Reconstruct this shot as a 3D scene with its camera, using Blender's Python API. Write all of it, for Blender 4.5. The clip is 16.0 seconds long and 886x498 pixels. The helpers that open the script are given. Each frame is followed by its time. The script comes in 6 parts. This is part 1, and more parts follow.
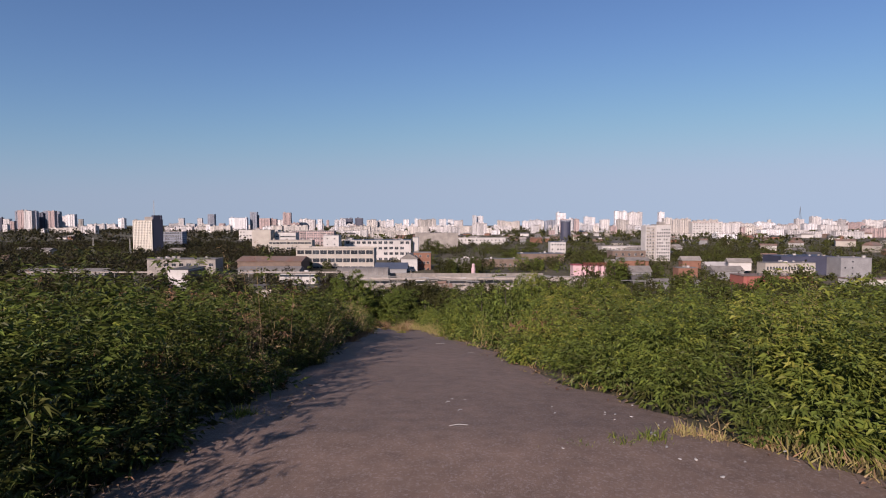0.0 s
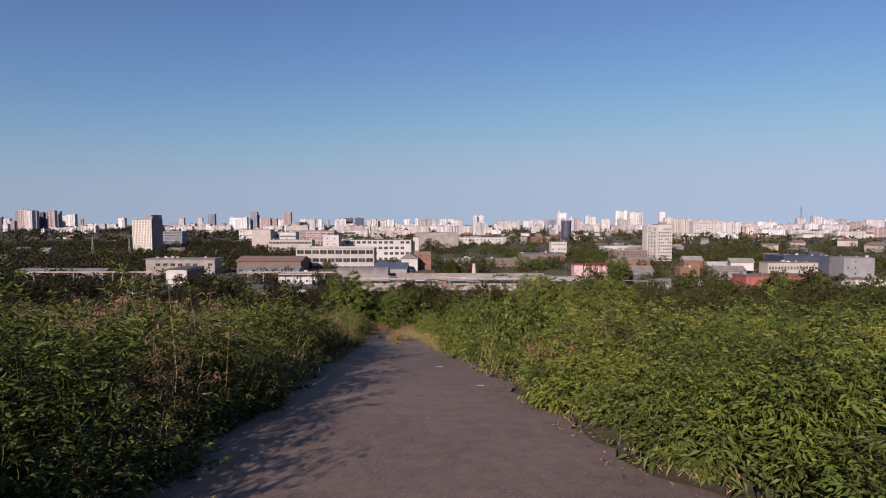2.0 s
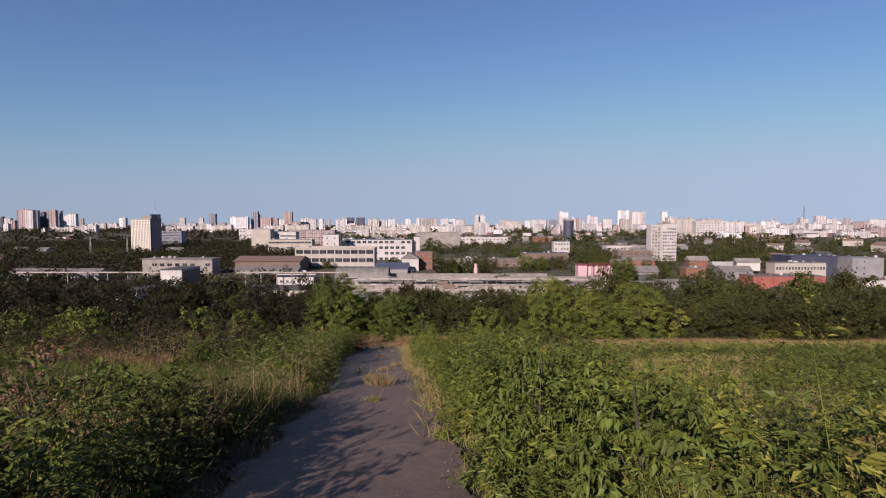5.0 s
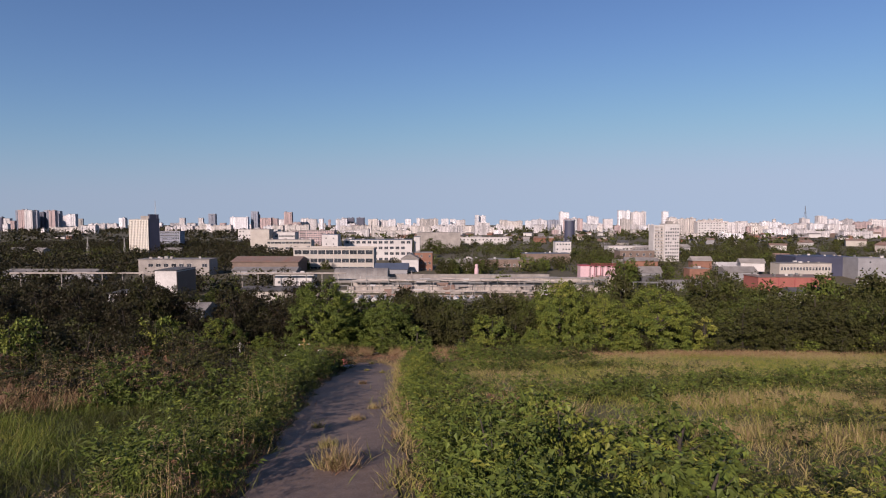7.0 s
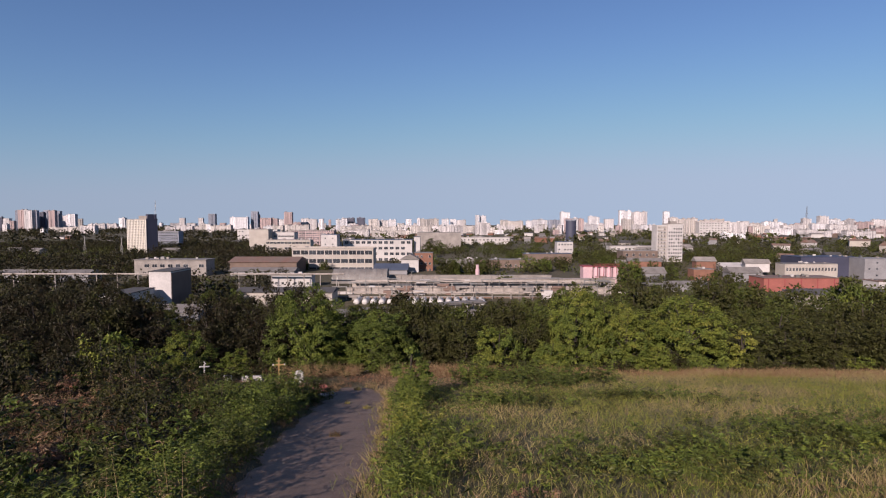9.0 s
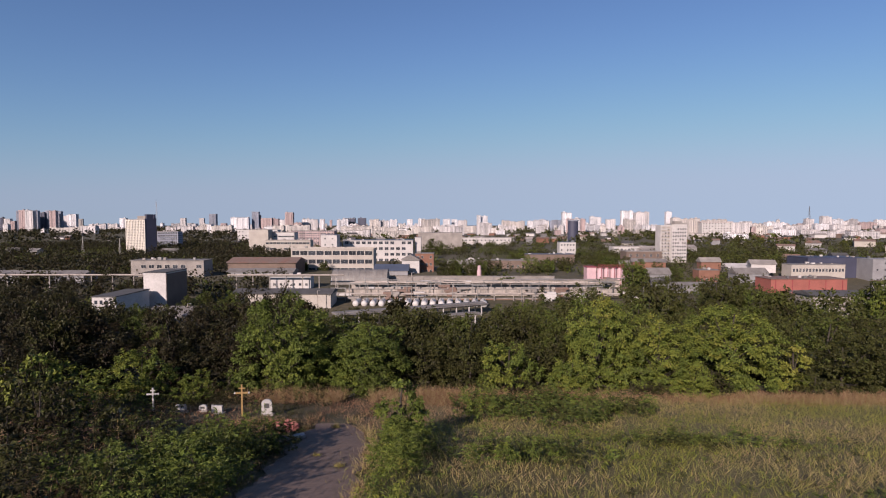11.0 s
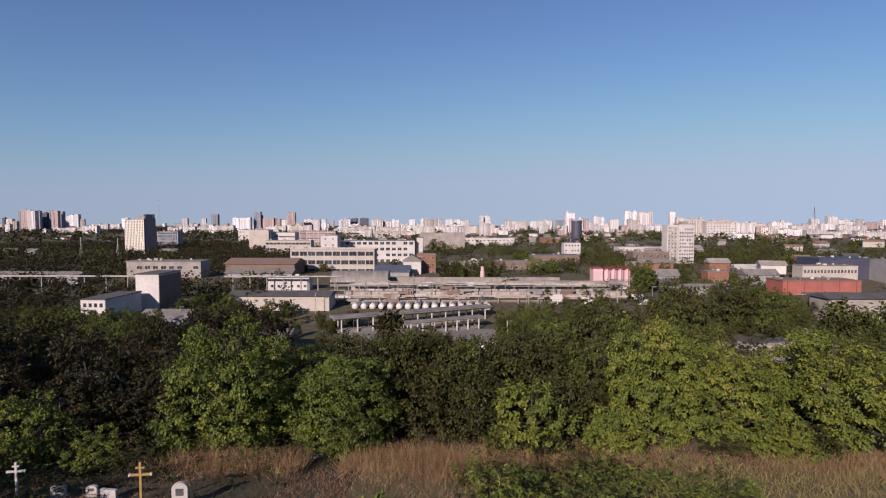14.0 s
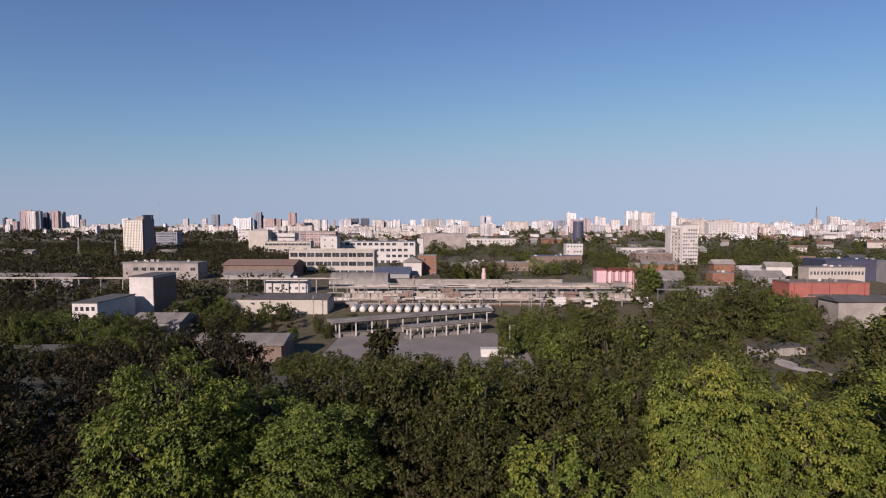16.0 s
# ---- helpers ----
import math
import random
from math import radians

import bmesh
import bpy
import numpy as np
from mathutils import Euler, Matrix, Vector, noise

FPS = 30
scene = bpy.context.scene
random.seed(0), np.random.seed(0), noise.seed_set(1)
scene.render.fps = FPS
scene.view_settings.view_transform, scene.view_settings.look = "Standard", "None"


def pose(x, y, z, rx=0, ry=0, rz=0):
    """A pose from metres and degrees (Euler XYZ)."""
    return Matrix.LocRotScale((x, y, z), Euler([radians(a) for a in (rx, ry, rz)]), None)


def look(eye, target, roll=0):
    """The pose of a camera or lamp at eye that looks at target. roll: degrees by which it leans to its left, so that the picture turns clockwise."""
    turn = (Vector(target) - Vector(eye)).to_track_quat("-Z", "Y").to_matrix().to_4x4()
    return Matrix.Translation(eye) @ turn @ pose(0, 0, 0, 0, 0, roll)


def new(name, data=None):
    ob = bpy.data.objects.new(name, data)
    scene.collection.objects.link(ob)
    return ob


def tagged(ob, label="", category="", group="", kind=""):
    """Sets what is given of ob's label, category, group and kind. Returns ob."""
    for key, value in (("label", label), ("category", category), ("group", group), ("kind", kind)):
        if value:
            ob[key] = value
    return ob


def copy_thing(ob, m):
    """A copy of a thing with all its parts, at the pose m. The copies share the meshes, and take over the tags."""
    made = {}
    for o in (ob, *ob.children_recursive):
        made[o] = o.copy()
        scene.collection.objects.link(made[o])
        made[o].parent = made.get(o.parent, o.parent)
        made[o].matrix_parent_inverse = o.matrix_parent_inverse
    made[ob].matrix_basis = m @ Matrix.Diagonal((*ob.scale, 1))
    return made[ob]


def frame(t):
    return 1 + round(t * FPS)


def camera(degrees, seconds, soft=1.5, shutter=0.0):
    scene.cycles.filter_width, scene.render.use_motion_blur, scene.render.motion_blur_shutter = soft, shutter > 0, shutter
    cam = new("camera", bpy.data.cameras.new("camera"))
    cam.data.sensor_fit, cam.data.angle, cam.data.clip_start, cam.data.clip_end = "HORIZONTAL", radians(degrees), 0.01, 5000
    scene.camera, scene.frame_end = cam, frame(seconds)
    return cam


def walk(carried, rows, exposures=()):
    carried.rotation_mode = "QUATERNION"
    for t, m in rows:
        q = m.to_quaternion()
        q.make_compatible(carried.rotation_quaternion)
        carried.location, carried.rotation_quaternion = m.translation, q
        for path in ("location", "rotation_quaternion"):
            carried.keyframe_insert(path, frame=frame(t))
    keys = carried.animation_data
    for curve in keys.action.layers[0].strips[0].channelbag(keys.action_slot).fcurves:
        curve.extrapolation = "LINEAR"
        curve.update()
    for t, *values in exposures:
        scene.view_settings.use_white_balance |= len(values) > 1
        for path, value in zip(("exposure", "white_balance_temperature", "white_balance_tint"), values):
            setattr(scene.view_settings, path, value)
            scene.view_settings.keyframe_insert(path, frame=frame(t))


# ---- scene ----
cam = camera(79.6, 16.0, soft=1.12)
PATH = [
    (0.0, pose(0.000, 0.000, 1.700, 87.017, 0, -0.000)),
    (0.5, pose(0.028, 0.345, 1.685, 86.999, 0, 0.009)),
    (1.0, pose(0.043, 0.846, 1.682, 86.988, 0, 0.013)),
    (1.5, pose(0.019, 1.488, 1.654, 86.985, 0, 0.028)),
    (2.0, pose(0.003, 2.336, 1.625, 86.989, 0, 0.049)),
    (2.5, pose(-0.010, 3.338, 1.574, 87.000, 0, 0.073)),
    (3.0, pose(-0.006, 4.399, 1.532, 87.008, 0, 0.084)),
    (3.5, pose(-0.020, 5.519, 1.482, 86.994, 0, 0.128)),
    (4.0, pose(-0.020, 6.715, 1.439, 86.981, 0, 0.159)),
    (4.5, pose(-0.023, 7.936, 1.382, 86.970, 0, 0.180)),
    (5.0, pose(-0.016, 9.177, 1.311, 86.962, 0, 0.191)),
    (5.5, pose(0.003, 10.451, 1.238, 86.960, 0, 0.196)),
    (6.0, pose(0.032, 11.772, 1.173, 86.966, 0, 0.201)),
    (6.5, pose(0.070, 13.150, 1.127, 86.982, 0, 0.210)),
    (7.0, pose(0.103, 14.580, 1.090, 86.984, 0, 0.232)),
    (7.5, pose(0.118, 16.032, 1.055, 86.978, 0, 0.244)),
    (8.0, pose(0.112, 17.494, 1.034, 86.966, 0, 0.247)),
    (8.5, pose(0.105, 18.942, 1.002, 86.966, 0, 0.262)),
    (9.0, pose(0.119, 20.391, 0.969, 86.990, 0, 0.285)),
    (9.5, pose(0.133, 21.851, 0.923, 87.012, 0, 0.308)),
    (10.0, pose(0.145, 23.326, 0.868, 87.023, 0, 0.341)),
    (10.5, pose(0.158, 24.809, 0.812, 87.026, 0, 0.380)),
    (11.0, pose(0.171, 26.290, 0.762, 87.026, 0, 0.418)),
    (11.5, pose(0.188, 27.761, 0.724, 87.023, 0, 0.451)),
    (12.0, pose(0.200, 29.238, 0.707, 87.031, 0, 0.496)),
    (12.5, pose(0.215, 30.700, 0.686, 87.046, 0, 0.542)),
    (13.0, pose(0.216, 32.163, 0.651, 87.060, 0, 0.595)),
    (13.5, pose(0.217, 33.632, 0.618, 87.059, 0, 0.648)),
    (14.0, pose(0.233, 35.106, 0.636, 87.044, 0, 0.687)),
    (14.5, pose(0.252, 36.578, 0.809, 87.059, 0, 0.723)),
    (15.0, pose(0.269, 38.008, 0.999, 87.076, 0, 0.753)),
    (15.5, pose(0.290, 39.365, 1.099, 87.084, 0, 0.771)),
    (16.0, pose(0.291, 40.634, 1.101, 87.065, 0, 0.787)),
]
walk(cam, PATH, [(0, 0.45, 6250, 20), (16, 0.45, 6250, 20)])

# ---- light ----
SUN_FROM = Vector((-1.56, -3.25, 1.62))
world = bpy.data.worlds.new("world")
scene.world = world
world.use_nodes = True
wt = world.node_tree
sky = wt.nodes.new("ShaderNodeTexSky")
sky.sky_type, sky.sun_disc = "NISHITA", False
sky.sun_elevation = math.atan2(SUN_FROM.z, math.hypot(SUN_FROM.x, SUN_FROM.y))
sky.sun_rotation = math.atan2(SUN_FROM.x, SUN_FROM.y)
sky.altitude, sky.air_density, sky.dust_density, sky.ozone_density = 1500, 1.0, 0.0, 4.0
split, join = wt.nodes.new("ShaderNodeSeparateColor"), wt.nodes.new("ShaderNodeCombineColor")
wt.links.new(sky.outputs[0], split.inputs[0])
air, axes, span = wt.nodes.new("ShaderNodeTexCoord"), wt.nodes.new("ShaderNodeSeparateXYZ"), wt.nodes.new("ShaderNodeMapRange")
wt.links.new(air.outputs["Generated"], axes.inputs[0])
wt.links.new(axes.outputs["X"], span.inputs["Value"])
span.inputs["From Min"].default_value, span.inputs["To Min"].default_value, span.inputs["To Max"].default_value = -1.0, 0.76, 1.10
for k, (most, gain) in enumerate(((4.0, 1.07), (5.05, 1.09), (6.15, 1.09))):  # haze, thinner in the west, keeps the air above the horizon from glaring
    haze, cap = wt.nodes.new("ShaderNodeMath"), wt.nodes.new("ShaderNodeMath")
    haze.operation, cap.operation = "SMOOTH_MIN", "MULTIPLY"
    cap.inputs[1].default_value, haze.inputs[2].default_value = most, 2.8
    wt.links.new(span.outputs["Result"], cap.inputs[0])
    wt.links.new(cap.outputs[0], haze.inputs[1])
    clear = wt.nodes.new("ShaderNodeMath")
    clear.operation, clear.inputs[1].default_value = "MULTIPLY", gain
    wt.links.new(split.outputs[k], clear.inputs[0])
    wt.links.new(clear.outputs[0], haze.inputs[0])
    wt.links.new(haze.outputs[0], join.inputs[k])
wt.links.new(join.outputs[0], wt.nodes["Background"].inputs[0])
wt.nodes["Background"].inputs[1].default_value = 0.073
sun = new("sun", bpy.data.lights.new("sun", "SUN"))
sun.data.energy, sun.data.angle, sun.data.color = 5.0, radians(0.5), (1.0, 0.86, 0.73)
sun.matrix_world = look(SUN_FROM * 100, (0, 0, 0))

rng = np.random.default_rng(7)


# ---- materials ----
def solid(name, rgb, rough=0.85, vary=0.25, size=2.0, bump=0.2, metal=0.0, each=0.0, second=None):
    """A surface with stains at two scales, fine relief, and a value that differs from object to object."""
    m = bpy.data.materials.new(name)
    m.use_nodes = True
    t = m.node_tree
    b = t.nodes["Principled BSDF"]
    b.inputs["Roughness"].default_value, b.inputs["Metallic"].default_value = rough, metal
    co = t.nodes.new("ShaderNodeTexCoord")
    big, fine = t.nodes.new("ShaderNodeTexNoise"), t.nodes.new("ShaderNodeTexNoise")
    for n, s in ((big, 1 / size), (fine, 14 / size)):
        n.inputs["Scale"].default_value, n.inputs["Detail"].default_value = s, 6
        t.links.new(co.outputs["Object"], n.inputs["Vector"])
    ramp = t.nodes.new("ShaderNodeValToRGB")
    ramp.color_ramp.elements[0].position, ramp.color_ramp.elements[1].position = 0.3, 0.7
    low = second or [c * (1 - vary) for c in rgb]
    ramp.color_ramp.elements[0].color, ramp.color_ramp.elements[1].color = (*low, 1), (*rgb, 1)
    t.links.new(big.outputs["Fac"], ramp.inputs["Fac"])
    hsv = t.nodes.new("ShaderNodeHueSaturation")
    grain = t.nodes.new("ShaderNodeMapRange")
    grain.inputs["From Min"].default_value, grain.inputs["From Max"].default_value = 0.3, 0.7
    grain.inputs["To Min"].default_value, grain.inputs["To Max"].default_value = 1 - vary * 0.7, 1 + vary * 0.4
    t.links.new(fine.outputs["Fac"], grain.inputs["Value"])
    t.links.new(ramp.outputs["Color"], hsv.inputs["Color"])
    value = grain.outputs["Result"]
    if each:
        info, span, mul = t.nodes.new("ShaderNodeObjectInfo"), t.nodes.new("ShaderNodeMapRange"), t.nodes.new("ShaderNodeMath")
        span.inputs["To Min"].default_value, span.inputs["To Max"].default_value = 1 - each, 1 + each * 0.5
        mul.operation = "MULTIPLY"
        t.links.new(info.outputs["Random"], span.inputs["Value"])
        t.links.new(value, mul.inputs[0])
        t.links.new(span.outputs["Result"], mul.inputs[1])
        value = mul.outputs[0]
    t.links.new(value, hsv.inputs["Value"])
    t.links.new(hsv.outputs["Color"], b.inputs["Base Color"])
    if bump:
        bp = t.nodes.new("ShaderNodeBump")
        bp.inputs["Strength"].default_value, bp.inputs["Distance"].default_value = bump, size * 0.02
        t.links.new(fine.outputs["Fac"], bp.inputs["Height"])
        t.links.new(bp.outputs["Normal"], b.inputs["Normal"])
    return m


def foliage(name, stops, shine=0.5, through_light=0.12, each=0.3):
    """Leaves: the tone of a plant picks the hue, every leaf differs a little, and light comes through."""
    m = bpy.data.materials.new(name)
    m.use_nodes = True
    t = m.node_tree
    b, out = t.nodes["Principled BSDF"], t.nodes["Material Output"]
    b.inputs["Roughness"].default_value = shine
    b.inputs["Specular IOR Level"].default_value = 0.12
    at = t.nodes.new("ShaderNodeAttribute")
    at.attribute_name = "tone"
    ramp = t.nodes.new("ShaderNodeValToRGB")
    while len(ramp.color_ramp.elements) < len(stops):
        ramp.color_ramp.elements.new(0.5)
    for e, (p, c) in zip(ramp.color_ramp.elements, stops):
        e.position, e.color = p, (*c, 1)
    t.links.new(at.outputs["Fac"], ramp.inputs["Fac"])
    geo, span, hsv = t.nodes.new("ShaderNodeNewGeometry"), t.nodes.new("ShaderNodeMapRange"), t.nodes.new("ShaderNodeHueSaturation")
    span.inputs["To Min"].default_value, span.inputs["To Max"].default_value = 1 - each, 1 + each
    t.links.new(geo.outputs["Random Per Island"], span.inputs["Value"])
    t.links.new(span.outputs["Result"], hsv.inputs["Value"])
    t.links.new(ramp.outputs["Color"], hsv.inputs["Color"])
    t.links.new(hsv.outputs["Color"], b.inputs["Base Color"])
    tr, mix = t.nodes.new("ShaderNodeBsdfTranslucent"), t.nodes.new("ShaderNodeMixShader")
    mix.inputs[0].default_value = through_light
    t.links.new(hsv.outputs["Color"], tr.inputs["Color"])
    t.links.new(b.outputs[0], mix.inputs[1])
    t.links.new(tr.outputs[0], mix.inputs[2])
    t.links.new(mix.outputs[0], out.inputs["Surface"])
    return m


# stops below 0.28 are lowered: shade inside dense crowns is put into the colour
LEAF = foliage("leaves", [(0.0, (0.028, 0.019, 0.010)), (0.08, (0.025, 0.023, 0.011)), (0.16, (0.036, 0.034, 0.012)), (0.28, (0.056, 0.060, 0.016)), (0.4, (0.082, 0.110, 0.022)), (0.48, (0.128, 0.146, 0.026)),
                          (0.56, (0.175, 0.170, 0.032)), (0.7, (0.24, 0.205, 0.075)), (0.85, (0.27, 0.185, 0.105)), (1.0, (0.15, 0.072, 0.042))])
BARK = solid("bark", (0.055, 0.043, 0.034), 0.95, 0.4, 0.5, 0.6)
SOIL = solid("soil and thatch", (0.092, 0.072, 0.036), 1.0, 0.4, 3.0, 0.6, second=(0.046, 0.041, 0.019))
THATCH = solid("meadow thatch", (0.165, 0.125, 0.045), 1.0, 0.4, 1.2, 0.8, second=(0.085, 0.075, 0.026))
WHITE = solid("white painted wall", (0.49, 0.455, 0.435), 0.8, 0.22, 8.0, 0.1)
CREAM = solid("cream concrete", (0.40, 0.355, 0.31), 0.85, 0.2, 8.0, 0.1)
CONCRETE = solid("weathered concrete", (0.3, 0.265, 0.24), 0.9, 0.35, 6.0, 0.2)
PLATFORM = solid("stained pale concrete", (0.43, 0.37, 0.325), 0.9, 0.45, 5.0, 0.2)
GREY = solid("grey render", (0.25, 0.24, 0.245), 0.85, 0.25, 8.0, 0.1)
DARKROOF = solid("dark bitumen roof", (0.085, 0.08, 0.08), 0.9, 0.4, 6.0, 0.2)
TINROOF = solid("grey sheet roof", (0.215, 0.195, 0.18), 0.7, 0.4, 5.0, 0.1, second=(0.13, 0.115, 0.105))
RUST = solid("rusty sheet roof", (0.20, 0.105, 0.075), 0.8, 0.4, 9.0, 0.1, second=(0.16, 0.125, 0.105))
REDWALL = solid("red painted wall", (0.31, 0.10, 0.078), 0.75, 0.25, 9.0, 0.1)
PINK = solid("pink painted metal", (0.55, 0.37, 0.39), 0.55, 0.2, 4.0, 0.1)
CRIMSON = solid("crimson roof", (0.28, 0.05, 0.06), 0.7, 0.3, 4.0, 0.1)
BRICK = solid("orange brick", (0.22, 0.105, 0.07), 0.9, 0.25, 4.0, 0.3)
OCHRE = solid("ochre brick", (0.17, 0.12, 0.095), 0.9, 0.25, 6.0, 0.2)
BLUEROOF = solid("blue sheet roof", (0.07, 0.085, 0.125), 0.6, 0.25, 8.0, 0.1)
NAVY = solid("navy cladding and painted shade", (0.05, 0.052, 0.085), 0.6, 0.25, 10.0, 0.1)
STEEL = solid("galvanised steel", (0.26, 0.25, 0.24), 0.5, 0.3, 3.0, 0.1, 0.6)
GLASS = solid("window glass", (0.05, 0.055, 0.065), 0.12, 0.2, 3.0, 0.0, each=0.5)
YARD = solid("yard concrete", (0.2, 0.178, 0.165), 0.95, 0.3, 12.0, 0.2)
TANK = solid("white tank paint", (0.55, 0.52, 0.49), 0.5, 0.25, 2.0, 0.0)


def facade(name, rgb, each):
    """A panel facade with a fine grid of small windows, for blocks that stand far away."""
    m = solid(name, rgb, 0.85, 0.12, 30.0, 0.0, each=each)
    t = m.node_tree
    hsv = [n for n in t.nodes if n.bl_idname == "ShaderNodeHueSaturation"][0]
    co, sep = t.nodes.new("ShaderNodeTexCoord"), t.nodes.new("ShaderNodeSeparateXYZ")
    t.links.new(co.outputs["Object"], sep.inputs[0])

    def calc(kind, a, b):
        n = t.nodes.new("ShaderNodeMath")
        n.operation = kind
        for slot, v in ((0, a), (1, b)):
            if isinstance(v, (int, float)):
                n.inputs[slot].default_value = v
            else:
                t.links.new(v, n.inputs[slot])
        return n.outputs[0]
    along = calc("ADD", sep.outputs["X"], sep.outputs["Y"])
    stack, info = t.nodes.new("ShaderNodeTexWhiteNoise"), t.nodes.new("ShaderNodeObjectInfo")
    stack.noise_dimensions = "2D"
    cell = t.nodes.new("ShaderNodeCombineXYZ")
    t.links.new(calc("FLOOR", calc("DIVIDE", along, 6.6), 0), cell.inputs["X"])
    t.links.new(calc("MULTIPLY", info.outputs["Random"], 91.0), cell.inputs["Y"])
    t.links.new(cell.outputs[0], stack.inputs["Vector"])
    shade = calc("ADD", calc("MULTIPLY", stack.outputs["Value"], 0.38), 0.74)
    old = hsv.inputs["Value"].links[0].from_socket
    t.links.new(calc("MULTIPLY", old, shade), hsv.inputs["Value"])
    across = calc("GREATER_THAN", calc("FLOORED_MODULO", calc("ADD", sep.outputs["X"], sep.outputs["Y"]), 3.3), 1.8)
    upward = calc("GREATER_THAN", calc("FLOORED_MODULO", sep.outputs["Z"], 3.0), 1.5)
    mix = t.nodes.new("ShaderNodeMix")
    mix.data_type = "RGBA"
    t.links.new(calc("MULTIPLY", calc("MULTIPLY", across, upward), 0.95), mix.inputs["Factor"])
    t.links.new(hsv.outputs["Color"], mix.inputs["A"])
    mix.inputs["B"].default_value = (0.05, 0.055, 0.07, 1)
    t.links.new(mix.outputs["Result"], t.nodes["Principled BSDF"].inputs["Base Color"])
    return m


APART = facade("pale panel facade", (0.60, 0.555, 0.545), 0.3)
PALE = facade("white panel facade", (0.72, 0.69, 0.70), 0.2)
SAND = facade("cream panel facade", (0.55, 0.495, 0.455), 0.25)
ROSE = facade("rose panel facade", (0.43, 0.32, 0.305), 0.2)
SLATE = facade("blue grey facade", (0.26, 0.27, 0.32), 0.2)
RIB = solid("pale ribbed concrete", (0.62, 0.565, 0.49), 0.8, 0.15, 8.0, 0.1)
STONE = solid("pale gravestone", (0.40, 0.38, 0.36), 0.7, 0.25, 0.6, 0.2)
TIMBER = solid("varnished cross timber", (0.32, 0.2, 0.07), 0.6, 0.3, 0.5, 0.2)


def asphalt():
    m = solid("worn asphalt", (0.208, 0.136, 0.100), 0.92, 0.34, 2.5, 0.0, second=(0.142, 0.093, 0.069))
    t = m.node_tree
    b = t.nodes["Principled BSDF"]
    co, chips, fine = t.nodes.new("ShaderNodeTexCoord"), t.nodes.new("ShaderNodeTexVoronoi"), t.nodes.new("ShaderNodeTexNoise")
    chips.inputs["Scale"].default_value, fine.inputs["Scale"].default_value, fine.inputs["Detail"].default_value = 70, 180, 4
    hsv = [n for n in t.nodes if n.bl_idname == "ShaderNodeHueSaturation"][0]
    mix, ramp, bp = t.nodes.new("ShaderNodeMix"), t.nodes.new("ShaderNodeMapRange"), t.nodes.new("ShaderNodeBump")
    mix.data_type = "RGBA"
    t.links.new(co.outputs["Object"], chips.inputs["Vector"])
    t.links.new(co.outputs["Object"], fine.inputs["Vector"])
    ramp.inputs["From Min"].default_value, ramp.inputs["From Max"].default_value = 0.55, 1.0
    ramp.inputs["To Max"].default_value = 0.5
    t.links.new(chips.outputs["Color"], ramp.inputs["Value"])
    t.links.new(ramp.outputs["Result"], mix.inputs["Factor"])
    t.links.new(hsv.outputs["Color"], mix.inputs["A"])
    mix.inputs["B"].default_value = (0.32, 0.26, 0.24, 1)
    t.links.new(mix.outputs["Result"], b.inputs["Base Color"])
    bp.inputs["Strength"].default_value, bp.inputs["Distance"].default_value = 0.7, 0.006
    t.links.new(fine.outputs["Fac"], bp.inputs["Height"])
    t.links.new(bp.outputs["Normal"], b.inputs["Normal"])
    return m


ASPHALT = asphalt()


# ---- ground ----
def lie(x, y):
    """Height of the ground: a plateau, a hillside, and a wide flat valley."""
    z = np.interp(y, [-400, -60, 4, 13, 25, 36, 48, 60, 75, 195, 260, 310, 400, 9000],
                  [3, 2, 0.03, -1.32, -3.5, -5.7, -8.2, -10.3, -12.5, -44.2, -44.2, -40, -38, -38])
    dip = np.clip((np.asarray(x) - 110) / 80, 0, 1) * np.clip((np.asarray(y) - 150) / 100, 0, 1) * np.clip((520 - np.asarray(y)) / 100, 0, 1)
    return z - 8 * dip


def left_edge(y):
    return np.interp(y, [-8, 3, 5, 8, 14, 22, 25, 31, 36, 43.5, 50], [-2.6, -2.15, -2.05, -2.15, -2.45, -3.0, -3.4, -4.3, -5.1, -5.6, -5.9])


def right_edge(y):
    return np.interp(y, [-8, 1, 3.0, 3.5, 4.2, 5, 8, 10, 14, 16, 22, 25, 31, 36, 43.5, 48, 50.5], [4.5, 3.6, 2.85, 2.6, 2.2, 2.0, 1.3, 1.1, 0.5, 0.2, -0.55, -0.75, -1.6, -1.95, -2.6, -3.1, -4.3])


def grid_mesh(name, xs, ys, height, mat):
    X, Y = np.meshgrid(xs, ys)
    co = np.stack([X, Y, height(X, Y)], -1).reshape(-1, 3)
    n, m = len(ys), len(xs)
    i = (np.arange(n - 1)[:, None] * m + np.arange(m - 1)).ravel()
    return quads(name, co, np.stack([i, i + 1, i + m + 1, i + m], -1), mat, smooth=True)


def quads(name, co, faces, mat, tone=None, smooth=False):
    me = bpy.data.meshes.new(name)
    co, faces = np.ascontiguousarray(co, np.float32), np.ascontiguousarray(faces, np.int32)
    me.vertices.add(len(co))
    me.vertices.foreach_set("co", co.ravel())
    me.loops.add(faces.size)
    me.loops.foreach_set("vertex_index", faces.ravel())
    me.polygons.add(len(faces))
    me.polygons.foreach_set("loop_start", np.arange(0, faces.size, faces.shape[1], dtype=np.int32))
    me.polygons.foreach_set("use_smooth", np.full(len(faces), smooth))
    if tone is not None:
        me.attributes.new("tone", "FLOAT", "POINT").data.foreach_set("value", np.ascontiguousarray(tone, np.float32))
    me.update(calc_edges=True)
    me.materials.append(mat)
    return me


